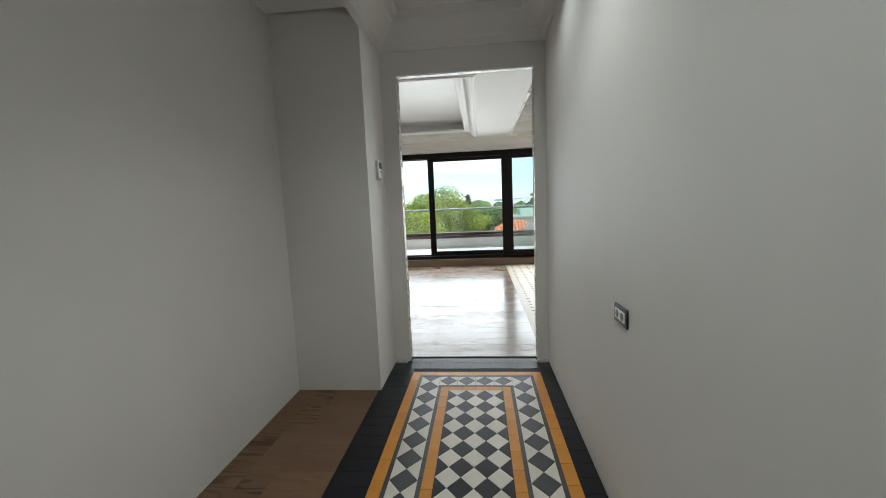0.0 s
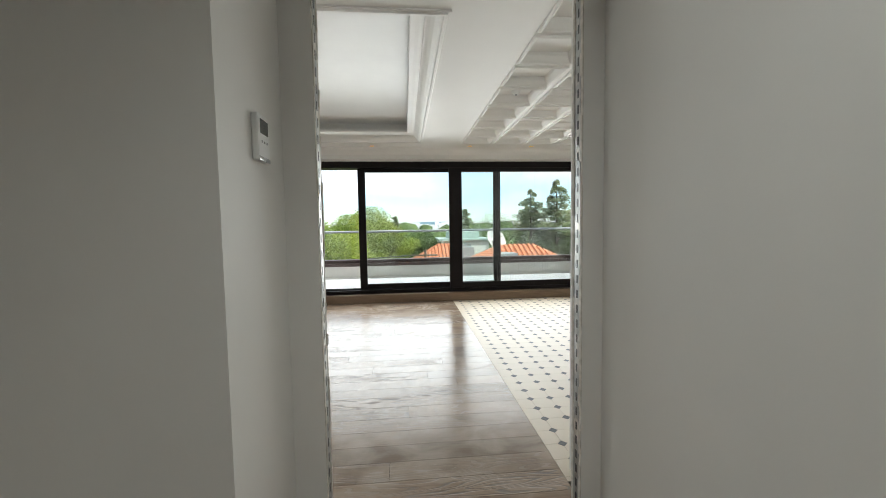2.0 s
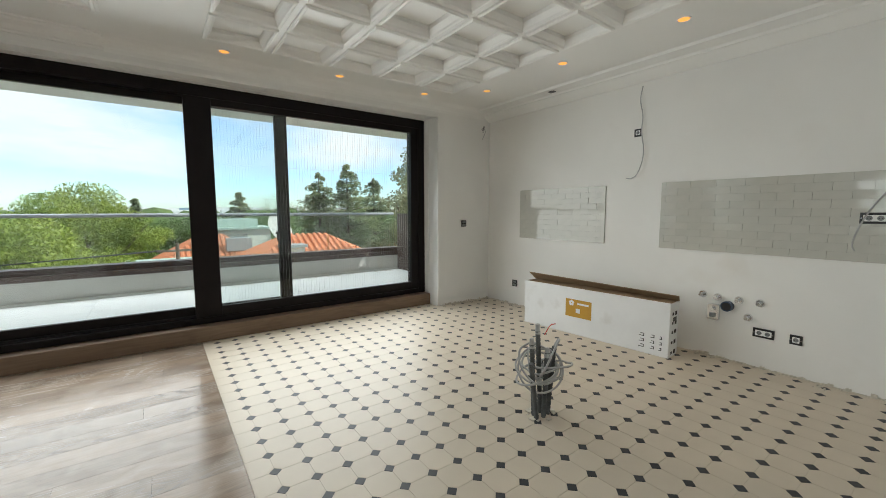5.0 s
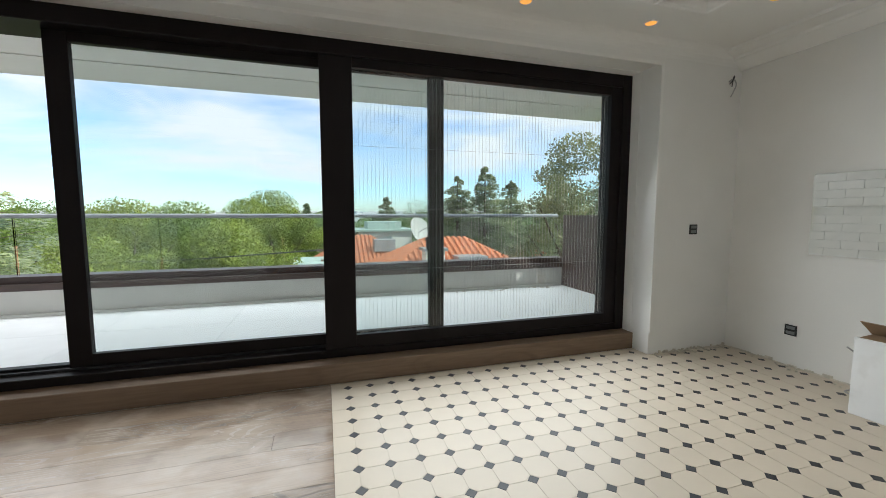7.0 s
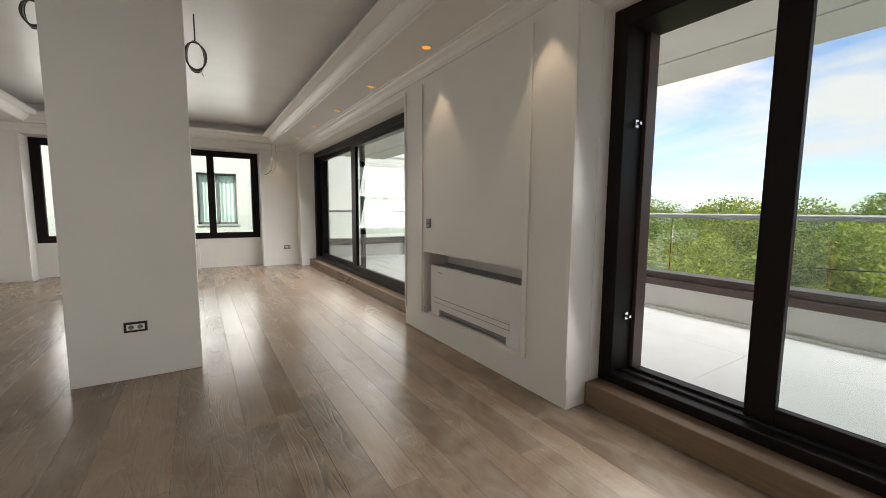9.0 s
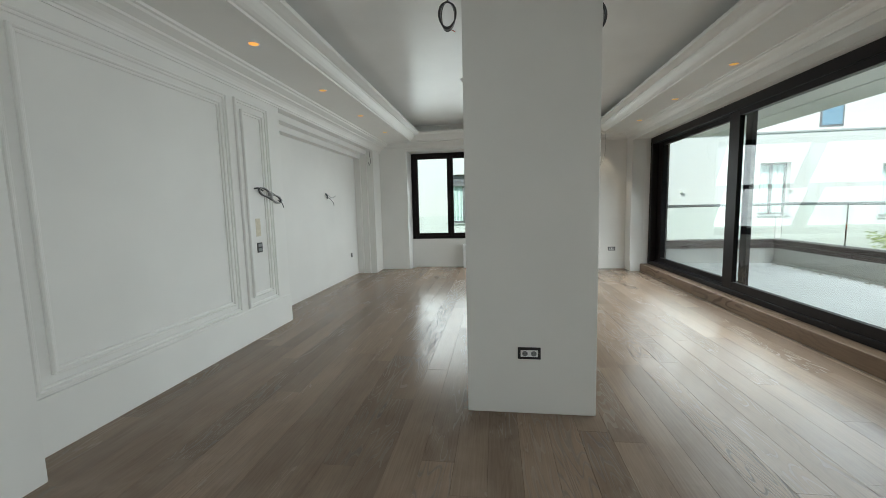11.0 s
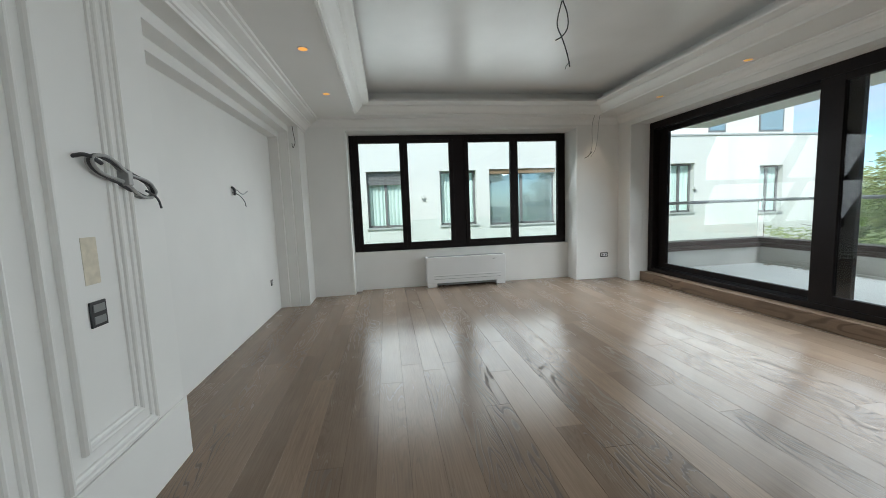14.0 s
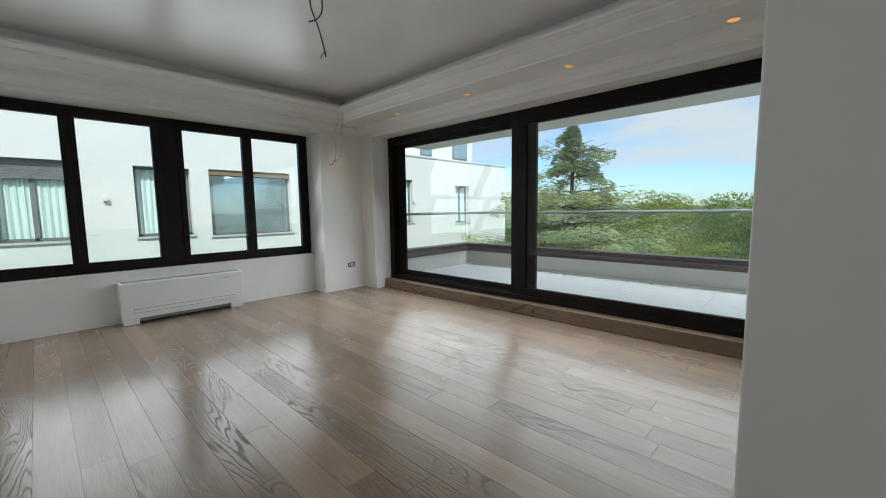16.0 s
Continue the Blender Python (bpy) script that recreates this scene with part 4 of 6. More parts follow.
# balcony tiles
bfloor = thing("floor_balcony", "large pale porcelain balcony tiles", "floor", (-2, 10, BF), kind="structure")
for i in range(12):
    for j in range(2):
        x0, x1 = -9.28 + i * 1.115, -9.28 + (i + 1) * 1.115
        y0, y1 = 8.86 + j * 1.1, min(8.86 + (j + 1) * 1.1, BY - 0.035)
        part("floor_tile", boxes((x0 + 0.0015, x1 - 0.0015, y0 + 0.0015, y1 - 0.0015, BF - 0.012, BF)), M["balcony"], bfloor)

# ---- small fittings ----


def local(origin, u, n):
    """Maps (along, out, up) on a wall to the world."""
    o, u, n = Vector(origin), Vector(u), Vector(n)
    return lambda a, b, c: o + a * u + b * n + Vector((0, 0, c))


def lbox(bm, L, a0, a1, b0, b1, c0, c1, bevel=0.0):
    vs = [bm.verts.new(L(a, b, c)) for a in (a0, a1) for b in (b0, b1) for c in (c0, c1)]
    fs = [bm.faces.new([vs[i] for i in qd]) for qd in ((0, 1, 3, 2), (4, 6, 7, 5), (0, 4, 5, 1), (2, 3, 7, 6), (0, 2, 6, 4), (1, 5, 7, 3))]
    bmesh.ops.recalc_face_normals(bm, faces=fs)
    if bevel:
        bmesh.ops.bevel(bm, geom=list({e for f in fs for e in f.edges}), offset=bevel, segments=2, affect="EDGES", profile=0.5)
    return bm


EAST, WEST, NORTH, SOUTH = Vector((1, 0, 0)), Vector((-1, 0, 0)), Vector((0, 1, 0)), Vector((0, -1, 0))


def socket(origin, u, n, gangs=2, size=0.074, label="black socket frame with white inserts, set in the wall"):
    """A wall socket: black frame, white inserts, each with its round well and two pins."""
    L = local(origin, u, n)
    w = size if gangs == 1 else 0.056 * gangs + 0.024
    t = thing("wall_socket", label, "socket", origin, group="wall sockets")
    part("frame", lbox(bmesh.new(), L, -w / 2, w / 2, 0, 0.008, -size / 2, size / 2, 0.003), M["black"], t)
    ins = part("insert", lbox(bmesh.new(), L, -w / 2 + 0.016, w / 2 - 0.016, 0.007, 0.0105, -0.021, 0.021, 0.002), M["white_plastic"], t, "white socket insert")
    for i in range(gangs):
        c = (i - (gangs - 1) / 2) * 0.052
        part("well", cyl(bmesh.new(), L(c, 0.0103, 0), L(c, 0.0112, 0), 0.0165, n=18), M["grey_plastic"], ins)
        bm = bmesh.new()
        cyl(bm, L(c, 0.0111, 0), L(c, 0.0114, 0), 0.0135, n=18)
        part("well_floor", bm, M["grey_plastic"], ins)
        bm = bmesh.new()
        for s in (-1, 1):
            cyl(bm, L(c + s * 0.007, 0.0113, 0), L(c + s * 0.007, 0.0122, 0), 0.0028, n=8)
        part("pins", bm, M["black"], ins)
    for s in (-1, 1):
        part("screw", cyl(bmesh.new(), L(s * (w / 2 - 0.008), 0.0078, 0), L(s * (w / 2 - 0.008), 0.009, 0), 0.003, n=10), M["chrome"], t)
    return t


def switch(origin, u, n, w=0.085, h=0.085, label="black wall switch plate with a grey rocker"):
    L = local(origin, u, n)
    t = thing("wall_switch", label, "switch", origin, group="wall switches")
    part("frame", lbox(bmesh.new(), L, -w / 2, w / 2, 0, 0.008, -h / 2, h / 2, 0.003), M["black"], t)
    part("rocker", lbox(bmesh.new(), L, -w * 0.36, w * 0.36, 0.007, 0.011, 0.008, h * 0.38, 0.002), M["grey_plastic"], t)
    part("rocker", lbox(bmesh.new(), L, -w * 0.36, w * 0.36, 0.007, 0.011, -h * 0.38, -0.008, 0.002), M["grey_plastic"], t)
    return t


socket((HX1, 1.643, 0.885), NORTH, WEST, 2)
socket((-3.746, 5.955, 0.385), NORTH, EAST, 2, label="black double socket on the pillar")
socket((XE, 5.085, 0.285), NORTH, WEST, 2)
socket((XE, 4.89, 0.285), NORTH, WEST, 1)
socket((XE, 6.16, 2.00), NORTH, WEST, 1, label="black socket frame high on the kitchen wall")
socket((XE - 0.012, 4.53, 1.20), NORTH, WEST, 3, label="black triple socket set in the tiled splashback")
socket((XW, 8.02, 0.395), NORTH, EAST, 2)
socket((-8.555, 3.0, 0.41), EAST, NORTH, 1)
switch((3.657, YN, 1.081), EAST, SOUTH)
switch((-3.52, YN, 1.11), EAST, SOUTH)
switch((XE, 7.74, 0.29), NORTH, WEST)
switch((-5.09, YS, 0.915), EAST, NORTH, 0.085, 0.10)
L = local((DX1 + 0.115, 3.548, 1.585), NORTH, WEST)
plate = thing("wall_switch", "black blank switch plate inside the doorway", "switch", (DX1 + 0.115, 3.548, 1.585), group="wall switches")
part("frame", lbox(bmesh.new(), L, -0.05, 0.05, 0, 0.008, -0.055, 0.055, 0.003), M["black"], plate)
part("cover", lbox(bmesh.new(), L, -0.036, 0.036, 0.006, 0.0105, -0.04, 0.04, 0.002), M["black"], plate)

# room thermostat in the hall
L = local((HX0, 3.06, 1.618), NORTH, EAST)
th = thing("thermostat", "white wall thermostat with a dark screen", "thermostat", (HX0, 3.06, 1.60))
part("body", lbox(bmesh.new(), L, -0.05, 0.05, 0, 0.022, -0.074, 0.074, 0.006), M["white_plastic"], th)
part("screen", lbox(bmesh.new(), L, -0.034, 0.034, 0.0215, 0.0235, 0.012, 0.058, 0.001), M["screen"], th, "dark display")
part("lower_edge", lbox(bmesh.new(), L, -0.048, 0.048, 0.016, 0.0235, -0.073, -0.058, 0.003), M["chrome"], th, "bright lower edge")
for i in range(3):
    part("button", cyl(bmesh.new(), L(-0.022 + i * 0.022, 0.0215, -0.012), L(-0.022 + i * 0.022, 0.0232, -0.012), 0.004, n=10), M["grey_plastic"], th)

# ---- recessed ceiling lamps ----


def downlight(x, y, z=ZS):
    t = thing("downlight", "recessed round ceiling lamp glowing orange", "ceiling light", (x, y, z), group="recessed ceiling lamps")
    bm = bmesh.new()
    n = 24
    rings = [[bm.verts.new((x + r * math.cos(2 * math.pi * k / n), y + r * math.sin(2 * math.pi * k / n), z + dz)) for k in range(n)] for r, dz in ((0.047, -0.0005), (0.046, -0.005), (0.040, -0.0055), (0.037, -0.002))]
    for a, b in zip(rings, rings[1:]):
        for k in range(n):
            bm.faces.new((a[k], b[k], b[(k + 1) % n], a[(k + 1) % n]))
    part("rim", bm, M["white_plastic"], t, "white rim")
    part("lens", cyl(bmesh.new(), (x, y, z - 0.0022), (x, y, z - 0.0035), 0.038, n=20), M["spot"], t, "lit orange lens")
    return t


first = downlight(0.847, 8.03)
for x, y in ((1.863, 8.03), (2.876, 8.03), (3.388, 7.528), (3.388, 6.51), (3.388, 5.49), (3.388, 4.47), (-0.72, 8.055), (-1.97, 8.055), (-3.21, 8.06), (-4.457, 8.062), (-5.703, 8.065), (-6.95, 8.065), (-8.2, 8.065),
             (-8.112, 3.885), (-6.873, 3.885), (-5.654, 3.885), (-4.41, 3.885), (-3.17, 3.885)):
    copy_thing(first, pose(x, y, ZS))


def smoke_detector(x, y, z):
    t = thing("smoke_detector", "white round smoke detector on the ceiling", "detector", (x, y, z), group="smoke detectors")
    part("base", cyl(bmesh.new(), (x, y, z), (x, y, z - 0.016), 0.052, 0.05, 24), M["white_plastic"], t)
    part("dome", cyl(bmesh.new(), (x, y, z - 0.016), (x, y, z - 0.04), 0.042, 0.026, 24), M["white_plastic"], t)
    part("sensor", cyl(bmesh.new(), (x, y, z - 0.04), (x, y, z - 0.046), 0.014, 0.012, 16), M["grey_plastic"], t)


smoke_detector(0.91, 5.62, ZS + 0.062)
smoke_detector(-6.45, 5.39, ZT)

# ---- hanging wires ----


def wires(name, label, base, *runs):
    t = thing(name, label, "cable", base)
    for pts, r, m in runs:
        part("cable", tube(bmesh.new(), pts, r), M[m], t, smooth=True)
    return t


def hang(x, y, z, pts):
    return [(x + a, y + b, z + c) for a, b, c in pts]


wires("ceiling_wire", "bare grey lamp wires hanging from the raised ceiling", (-6.53, 5.95, ZT),
      (hang(-6.53, 5.95, ZT, [(0, 0, 0.01), (-0.01, -0.03, -0.10), (0.02, -0.06, -0.2), (0.01, 0.0, -0.30), (-0.01, 0.05, -0.42), (0.0, 0.06, -0.50)]), 0.005, "cable_dark"),
      (hang(-6.53, 5.95, ZT, [(0, 0, 0.01), (0.01, 0.04, -0.10), (0, 0.05, -0.2), (0, 0.0, -0.27), (0, -0.06, -0.30)]), 0.005, "cable_dark"),
      (hang(-6.53, 5.95, ZT, [(0, 0.06, -0.46), (0, 0.03, -0.49), (0, 0.02, -0.52)]), 0.003, "cable_dark"))
wires("ceiling_wire", "bare lamp wires with a red end hanging from the raised ceiling", (-1.45, 6.4, ZT),
      (hang(-1.45, 6.4, ZT, [(0, 0, 0.01), (0.10, 0, -0.06), (0.13, 0.02, -0.2), (0.12, 0, -0.28)]), 0.005, "cable_dark"),
      (hang(-1.45, 6.4, ZT, [(0, 0, 0.01), (-0.03, 0.02, -0.08), (0.02, 0, -0.14), (0.08, 0, -0.19)]), 0.004, "cable_grey"),
      (hang(-1.45, 6.4, ZT, [(-0.03, 0.02, -0.14), (-0.07, 0.0, -0.15)]), 0.005, "cable_red"))


def loop_bundle(cx, cy, top, ztop, rr, label, name="cable_loop"):
    """A cable that drops from the ceiling and is wound into an upright ring."""
    t = thing(name, label, "cable", (cx, cy, ztop))
    for k in range(4):
        pts = [(cx, cy, ztop + 0.01), (cx + 0.01, cy, top + rr + 0.02)] if k == 0 else []
        for i in range(15):
            a = radians(90 + i * 27 + k * 13)
            w = 0.5 + 0.04 * k
            pts.append((cx + 0.012 * (k - 1.5) + 0.01 * math.sin(i), cy + rr * w * math.cos(a), top + rr * (1 - 0.05 * k) * math.sin(a)))
        part("cable", tube(bmesh.new(), pts, 0.0055), M["cable_dark" if k != 1 else "cable_grey"], t, smooth=True)
    part("bare_end", tube(bmesh.new(), [(cx, cy + rr * 0.3, top - rr), (cx + 0.02, cy + 0.05, top - rr * 1.2)], 0.003), M["cable_red"], t, "red wire end")
    return t


loop_bundle(-4.30, 5.44, 2.62, ZT, 0.10, "dark cable wound in a loop beside the pillar")
loop_bundle(-4.28, 6.42, 2.52, ZT, 0.13, "dark cable wound in a long loop beside the pillar")
wires("corner_wire", "pale loose wires hanging down the corner from the cornice", (-9.3, 7.75, 2.6),
      ([(-9.05, 7.73, 2.70), (-9.26, 7.74, 2.58), (-9.33, 7.75, 2.4), (-9.32, 7.76, 2.2), (-9.3, 7.72, 2.05), (-9.28, 7.66, 1.97)], 0.004, "cable_grey"),
      ([(-9.05, 7.78, 2.70), (-9.24, 7.82, 2.56), (-9.32, 7.85, 2.35), (-9.32, 7.82, 2.1), (-9.3, 7.72, 1.98)], 0.004, "cable_grey"),
      ([(-9.3, 7.74, 2.06), (-9.28, 7.66, 1.98), (-9.27, 7.60, 1.96)], 0.005, "cable_dark"))
wires("alcove_wire", "lamp wires poking out of the alcove wall", (-7.55, 3.0, 1.5),
      ([(-7.55, 2.99, 1.52), (-7.55, 3.04, 1.53), (-7.62, 3.07, 1.47), (-7.80, 3.06, 1.52)], 0.005, "cable_grey"),
      ([(-7.55, 2.99, 1.50), (-7.56, 3.05, 1.48), (-7.66, 3.07, 1.42), (-7.72, 3.06, 1.36)], 0.004, "cable_dark"),
      ([(-7.53, 3.0, 1.55), (-7.54, 3.03, 1.53), (-7.55, 3.02, 1.47)], 0.012, "cable_dark"))
wires("alcove_wire", "thin wires hanging from the stepped alcove lintel", (-8.95, 3.31, 2.42),
      ([(-8.95, 3.31, 2.42), (-8.95, 3.32, 2.3), (-8.94, 3.34, 2.2), (-8.94, 3.30, 2.12), (-8.95, 3.29, 2.2)], 0.004, "cable_dark"))

# the coiled cable on the panelled wall
t = thing("cable_bundle", "coil of grey cable tied in the middle on the panelled wall", "cable", (-5.090, YS, 1.5))
rnd = random.Random(5)
for k in range(6):
    pts = []
    for i in range(11):
        a = 2 * math.pi * i / 10 + k * 0.3
        r = 0.042 + 0.012 * rnd.random()
        s = 0.21 * math.cos(a)
        pin = 0.25 + 0.75 * min(1, abs(s) / 0.12)
        pts.append((-5.290 - s * 0.95, YS + 0.035 + 0.012 * math.sin(k * 1.7) + 0.02 * math.sin(a) * pin, 1.445 - 0.30 * s + r * math.sin(a) * pin))
    part("cable", tube(bmesh.new(), pts, 0.0055), M["cable_grey" if k % 2 else "cable_dark"], t, smooth=True)
part("tie", boxes((-5.305, -5.275, YS + 0.012, YS + 0.06, 1.415, 1.475), bevel=0.004), M["cable_grey"], t, "pale tape tie")
part("cable", tube(bmesh.new(), [(-5.070, YS - 0.004, 1.51), (-5.080, YS + 0.04, 1.52), (-5.140, YS + 0.05, 1.49)], 0.008), M["cable_dark"], t, smooth=True)
part("bare_end", tube(bmesh.new(), [(-5.420, YS + 0.04, 1.40), (-5.490, YS + 0.05, 1.37), (-5.510, YS + 0.05, 1.32)], 0.005), M["cable_dark"], t, smooth=True)
structure("filler_patch", boxes((-5.130, -5.050, YS, YS + 0.0015, 1.03, 1.21), bevel=0.0006), mat("filler", (0.66, 0.60, 0.48), 0.8, var=0.1, scale=30), "beige filler patch above the switch", "wall")

# ---- fan coil units ----


def fan_coil(L, w, h, d, label, base):
    """A low white fan coil: casing with a slatted lower grille, a dark top outlet and two feet."""
    t = thing("fan_coil", label, "heater", base, group="fan coil units")
    part("casing", lbox(bmesh.new(), L, 0, w, 0, d, 0.065, h, 0.008), M["coil_white"], t)
    part("outlet", lbox(bmesh.new(), L, 0.03, w - 0.03, 0.03, d - 0.03, h - 0.002, h + 0.003), M["grey_plastic"], t, "dark slatted air outlet")
    gr = part("grille", lbox(bmesh.new(), L, w * 0.09, w * 0.93, d, d + 0.005, 0.105, 0.20, 0.002), M["coil_white"], t, "white front grille")
    for k in range(2):
        part("groove", lbox(bmesh.new(), L, w * 0.09, w * 0.93, d + 0.004, d + 0.0062, 0.13 + k * 0.045, 0.134 + k * 0.045), M["grey_plastic"], gr)
    part("intake", lbox(bmesh.new(), L, w * 0.13, w * 0.87, 0.03, d - 0.02, 0.03, 0.066), M["grey_plastic"], t, "shadowed air intake")
    for a in (0.0, w - 0.17):
        part("foot", lbox(bmesh.new(), L, a + 0.01, a + 0.16, 0.01, d - 0.005, 0.0, 0.066, 0.003), M["coil_white"], t)
    part("badge", lbox(bmesh.new(), L, w * 0.83, w * 0.88, d, d + 0.001, h - 0.065, h - 0.057), M["grey_plastic"], t, "small grey badge")
    return t


fan_coil(local((-9.73, 5.07, 0.0), NORTH, EAST), 1.30, 0.485, 0.19, "white fan coil unit under the west window", (-9.63, 5.7, 0))
fan_coil(local((-2.27, 8.55, 0.21), WEST, SOUTH), 1.30, 0.49, 0.235, "white fan coil unit set in a wall niche", (-2.9, 8.45, 0.21))

# ---- kitchen wall ----


def splashback(name, y0, y1, label):
    """Glazed metro tiles in half bond, each with its own slight tilt."""
    t = thing(name, label, "splashback", (XE, (y0 + y1) / 2, 0.905), kind="structure")
    part("adhesive", boxes((XE - 0.006, XE, y0, y1, 0.905, 1.51)), M["splash_bed"], t)
    rnd = random.Random(int(y0 * 10))
    th_, tw = 0.0604, 0.20
    bm = bmesh.new()
    box(bm, -0.004, 0.003, -tw / 2 + 0.0004, tw / 2 - 0.0004, -th_ / 2 + 0.0004, th_ / 2 - 0.0004, bevel=0.0008)
    full = bpy.data.meshes.new("metro_tile")
    bm.to_mesh(full)
    bm.free()
    full.materials.append(M["splash"])
    for r in range(10):
        yy = y0 - (0.0 if r % 2 else tw / 2)
        while yy < y1 - 0.01:
            a, b = max(yy, y0), min(yy + tw, y1)
            if b - a > tw - 0.001:
                me = full
            elif b - a > 0.02:
                bm = bmesh.new()
                l2 = (b - a) / 2
                box(bm, -0.004, 0.003, -l2 + 0.0004, l2 - 0.0004, -th_ / 2 + 0.0004, th_ / 2 - 0.0004, bevel=0.0008)
                me = bpy.data.meshes.new("metro_tile")
                bm.to_mesh(me)
                bm.free()
                me.materials.append(M["splash"])
            else:
                yy += tw
                continue
            ob = new("metro_tile", me)
            ob.matrix_basis = pose(XE - 0.009, (a + b) / 2, 0.905 + (r + 0.5) * th_, 0, rnd.gauss(0, 0.35), rnd.gauss(0, 0.45))
            ob.parent = t
            ob.matrix_parent_inverse = root_of(t).inverted()
            yy += tw
    return t


splashback("splashback_a", 6.47, 7.66, "glossy greige metro tiles in a short panel")
splashback("splashback_b", 4.27, 5.91, "glossy greige metro tiles in a long panel with a ragged edge")

wires("kitchen_wire", "grey wire hanging down the kitchen wall", (XE, 6.15, 2.4),
      ([(XE - 0.01, 6.13, 2.43), (XE - 0.02, 6.15, 2.3), (XE - 0.015, 6.11, 2.15), (XE - 0.03, 6.12, 2.0), (XE - 0.02, 6.08, 1.8), (XE - 0.03, 6.13, 1.6), (XE - 0.03, 6.20, 1.56), (XE - 0.04, 6.24, 1.57)], 0.005, "cable_grey"))
wires("kitchen_wire", "grey wire looping across the tiled splashback", (XE, 4.5, 1.3),
      ([(XE - 0.012, 4.45, 1.47), (XE - 0.04, 4.48, 1.42), (XE - 0.05, 4.56, 1.3), (XE - 0.05, 4.62, 1.15), (XE - 0.05, 4.65, 1.02), (XE - 0.05, 4.63, 0.98)], 0.005, "cable_grey"))
wires("kitchen_wire", "short wire ends coiled out of the corner wall", (3.95, YN, 2.33),
      ([(3.97, YN, 2.36), (3.97, YN - 0.04, 2.38), (4.0, YN - 0.05, 2.33), (3.97, YN - 0.05, 2.27), (3.95, YN - 0.04, 2.22)], 0.005, "cable_grey"),
      ([(3.98, YN, 2.34), (4.0, YN - 0.03, 2.39), (3.96, YN - 0.05, 2.40), (3.97, YN - 0.03, 2.31)], 0.004, "cable_dark"))
vent = thing("lamp_hole", "dark round empty lamp hole in the kitchen cornice", "vent", (XE - 0.19, 7.05, ZS - 0.03))
part("rim", cyl(bmesh.new(), (XE - 0.19, 7.05, ZS - 0.0312), (XE - 0.19, 7.05, ZS - 0.036), 0.042, n=20), M["black"], vent)


def tap_stub(y, z, label="chrome water outlet with a round collar"):
    t = thing("water_outlet", label, "pipe", (XE, y, z), group="kitchen water outlets")
    part("collar", cyl(bmesh.new(), (XE, y, z), (XE - 0.012, y, z), 0.032, 0.026, 20), M["chrome"], t, smooth=False)
    part("stub", cyl(bmesh.new(), (XE - 0.012, y, z), (XE - 0.05, y, z), 0.014, 0.014, 14), M["chrome"], t)
    part("cap", cyl(bmesh.new(), (XE - 0.05, y, z), (XE - 0.062, y, z), 0.017, 0.015, 6), M["chrome"], t)


for y, z in ((5.52, 0.53), (5.41, 0.52), (5.26, 0.52), (5.12, 0.52), (5.19, 0.39)):
    tap_stub(y, z)
dr = thing("drain_pipe", "open dark blue drain pipe in the kitchen wall", "pipe", (XE, 5.33, 0.46))
part("pipe", cyl(bmesh.new(), (XE, 5.33, 0.46), (XE - 0.05, 5.33, 0.46), 0.042, n=24), M["pipe_blue"], dr)
part("bore", cyl(bmesh.new(), (XE - 0.0501, 5.33, 0.46), (XE - 0.0512, 5.33, 0.46), 0.034, n=24), M["black"], dr, "dark bore")
va = thing("stop_valve", "brushed metal valve box on the kitchen wall", "valve", (XE, 5.43, 0.39))
part("plate", boxes((XE - 0.03, XE, 5.385, 5.475, 0.33, 0.46), bevel=0.004), M["chrome"], va)
part("spindle", cyl(bmesh.new(), (XE - 0.03, 5.43, 0.42), (XE - 0.06, 5.43, 0.42), 0.016), M["chrome"], va)
part("nut", boxes((XE - 0.045, XE - 0.03, 5.41, 5.45, 0.35, 0.385), bevel=0.003), M["grey_plastic"], va)

# crumbled mortar along the foot of the walls
bm = bmesh.new()
rnd = random.Random(8)
for i in range(170):
    if rnd.random() < 0.6:
        x, y = XE - rnd.random() ** 2 * 0.10, rnd.uniform(4.2, 8.2)
    else:
        x, y = rnd.uniform(3.25, 4.1), YN - rnd.random() ** 2 * 0.07
    s = rnd.uniform(0.004, 0.018)
    box(bm, x - s, x, y - s * rnd.uniform(0.6, 2), y, 0, s * 0.6)
tagged(part("mortar_crumbs", bm, M["dust"]), "crumbs of mortar at the foot of the kitchen wall", "rubble", kind="stuff")
bm = bmesh.new()
for x0, x1, y0, y1 in ((XE - 0.02, XE, 4.4, 5.6), (XE - 0.015, XE, 5.9, 8.2), (3.3, 4.1, YN - 0.015, YN)):
    nseg = 40
    for k in range(nseg):
        f0, f1 = k / nseg, (k + 1) / nseg
        hh = 0.004 + 0.022 * rnd.random() ** 2
        if x1 - x0 < y1 - y0:
            box(bm, x0 + 0.012 * rnd.random(), x1, y0 + (y1 - y0) * f0, y0 + (y1 - y0) * f1, 0, hh)
        else:
            box(bm, x0 + (x1 - x0) * f0, x0 + (x1 - x0) * f1, y0 + 0.01 * rnd.random(), y1, 0, hh)
tagged(part("mortar_edge", bm, M["dust"]), "ragged mortar edge along the kitchen wall", "rubble", kind="stuff")
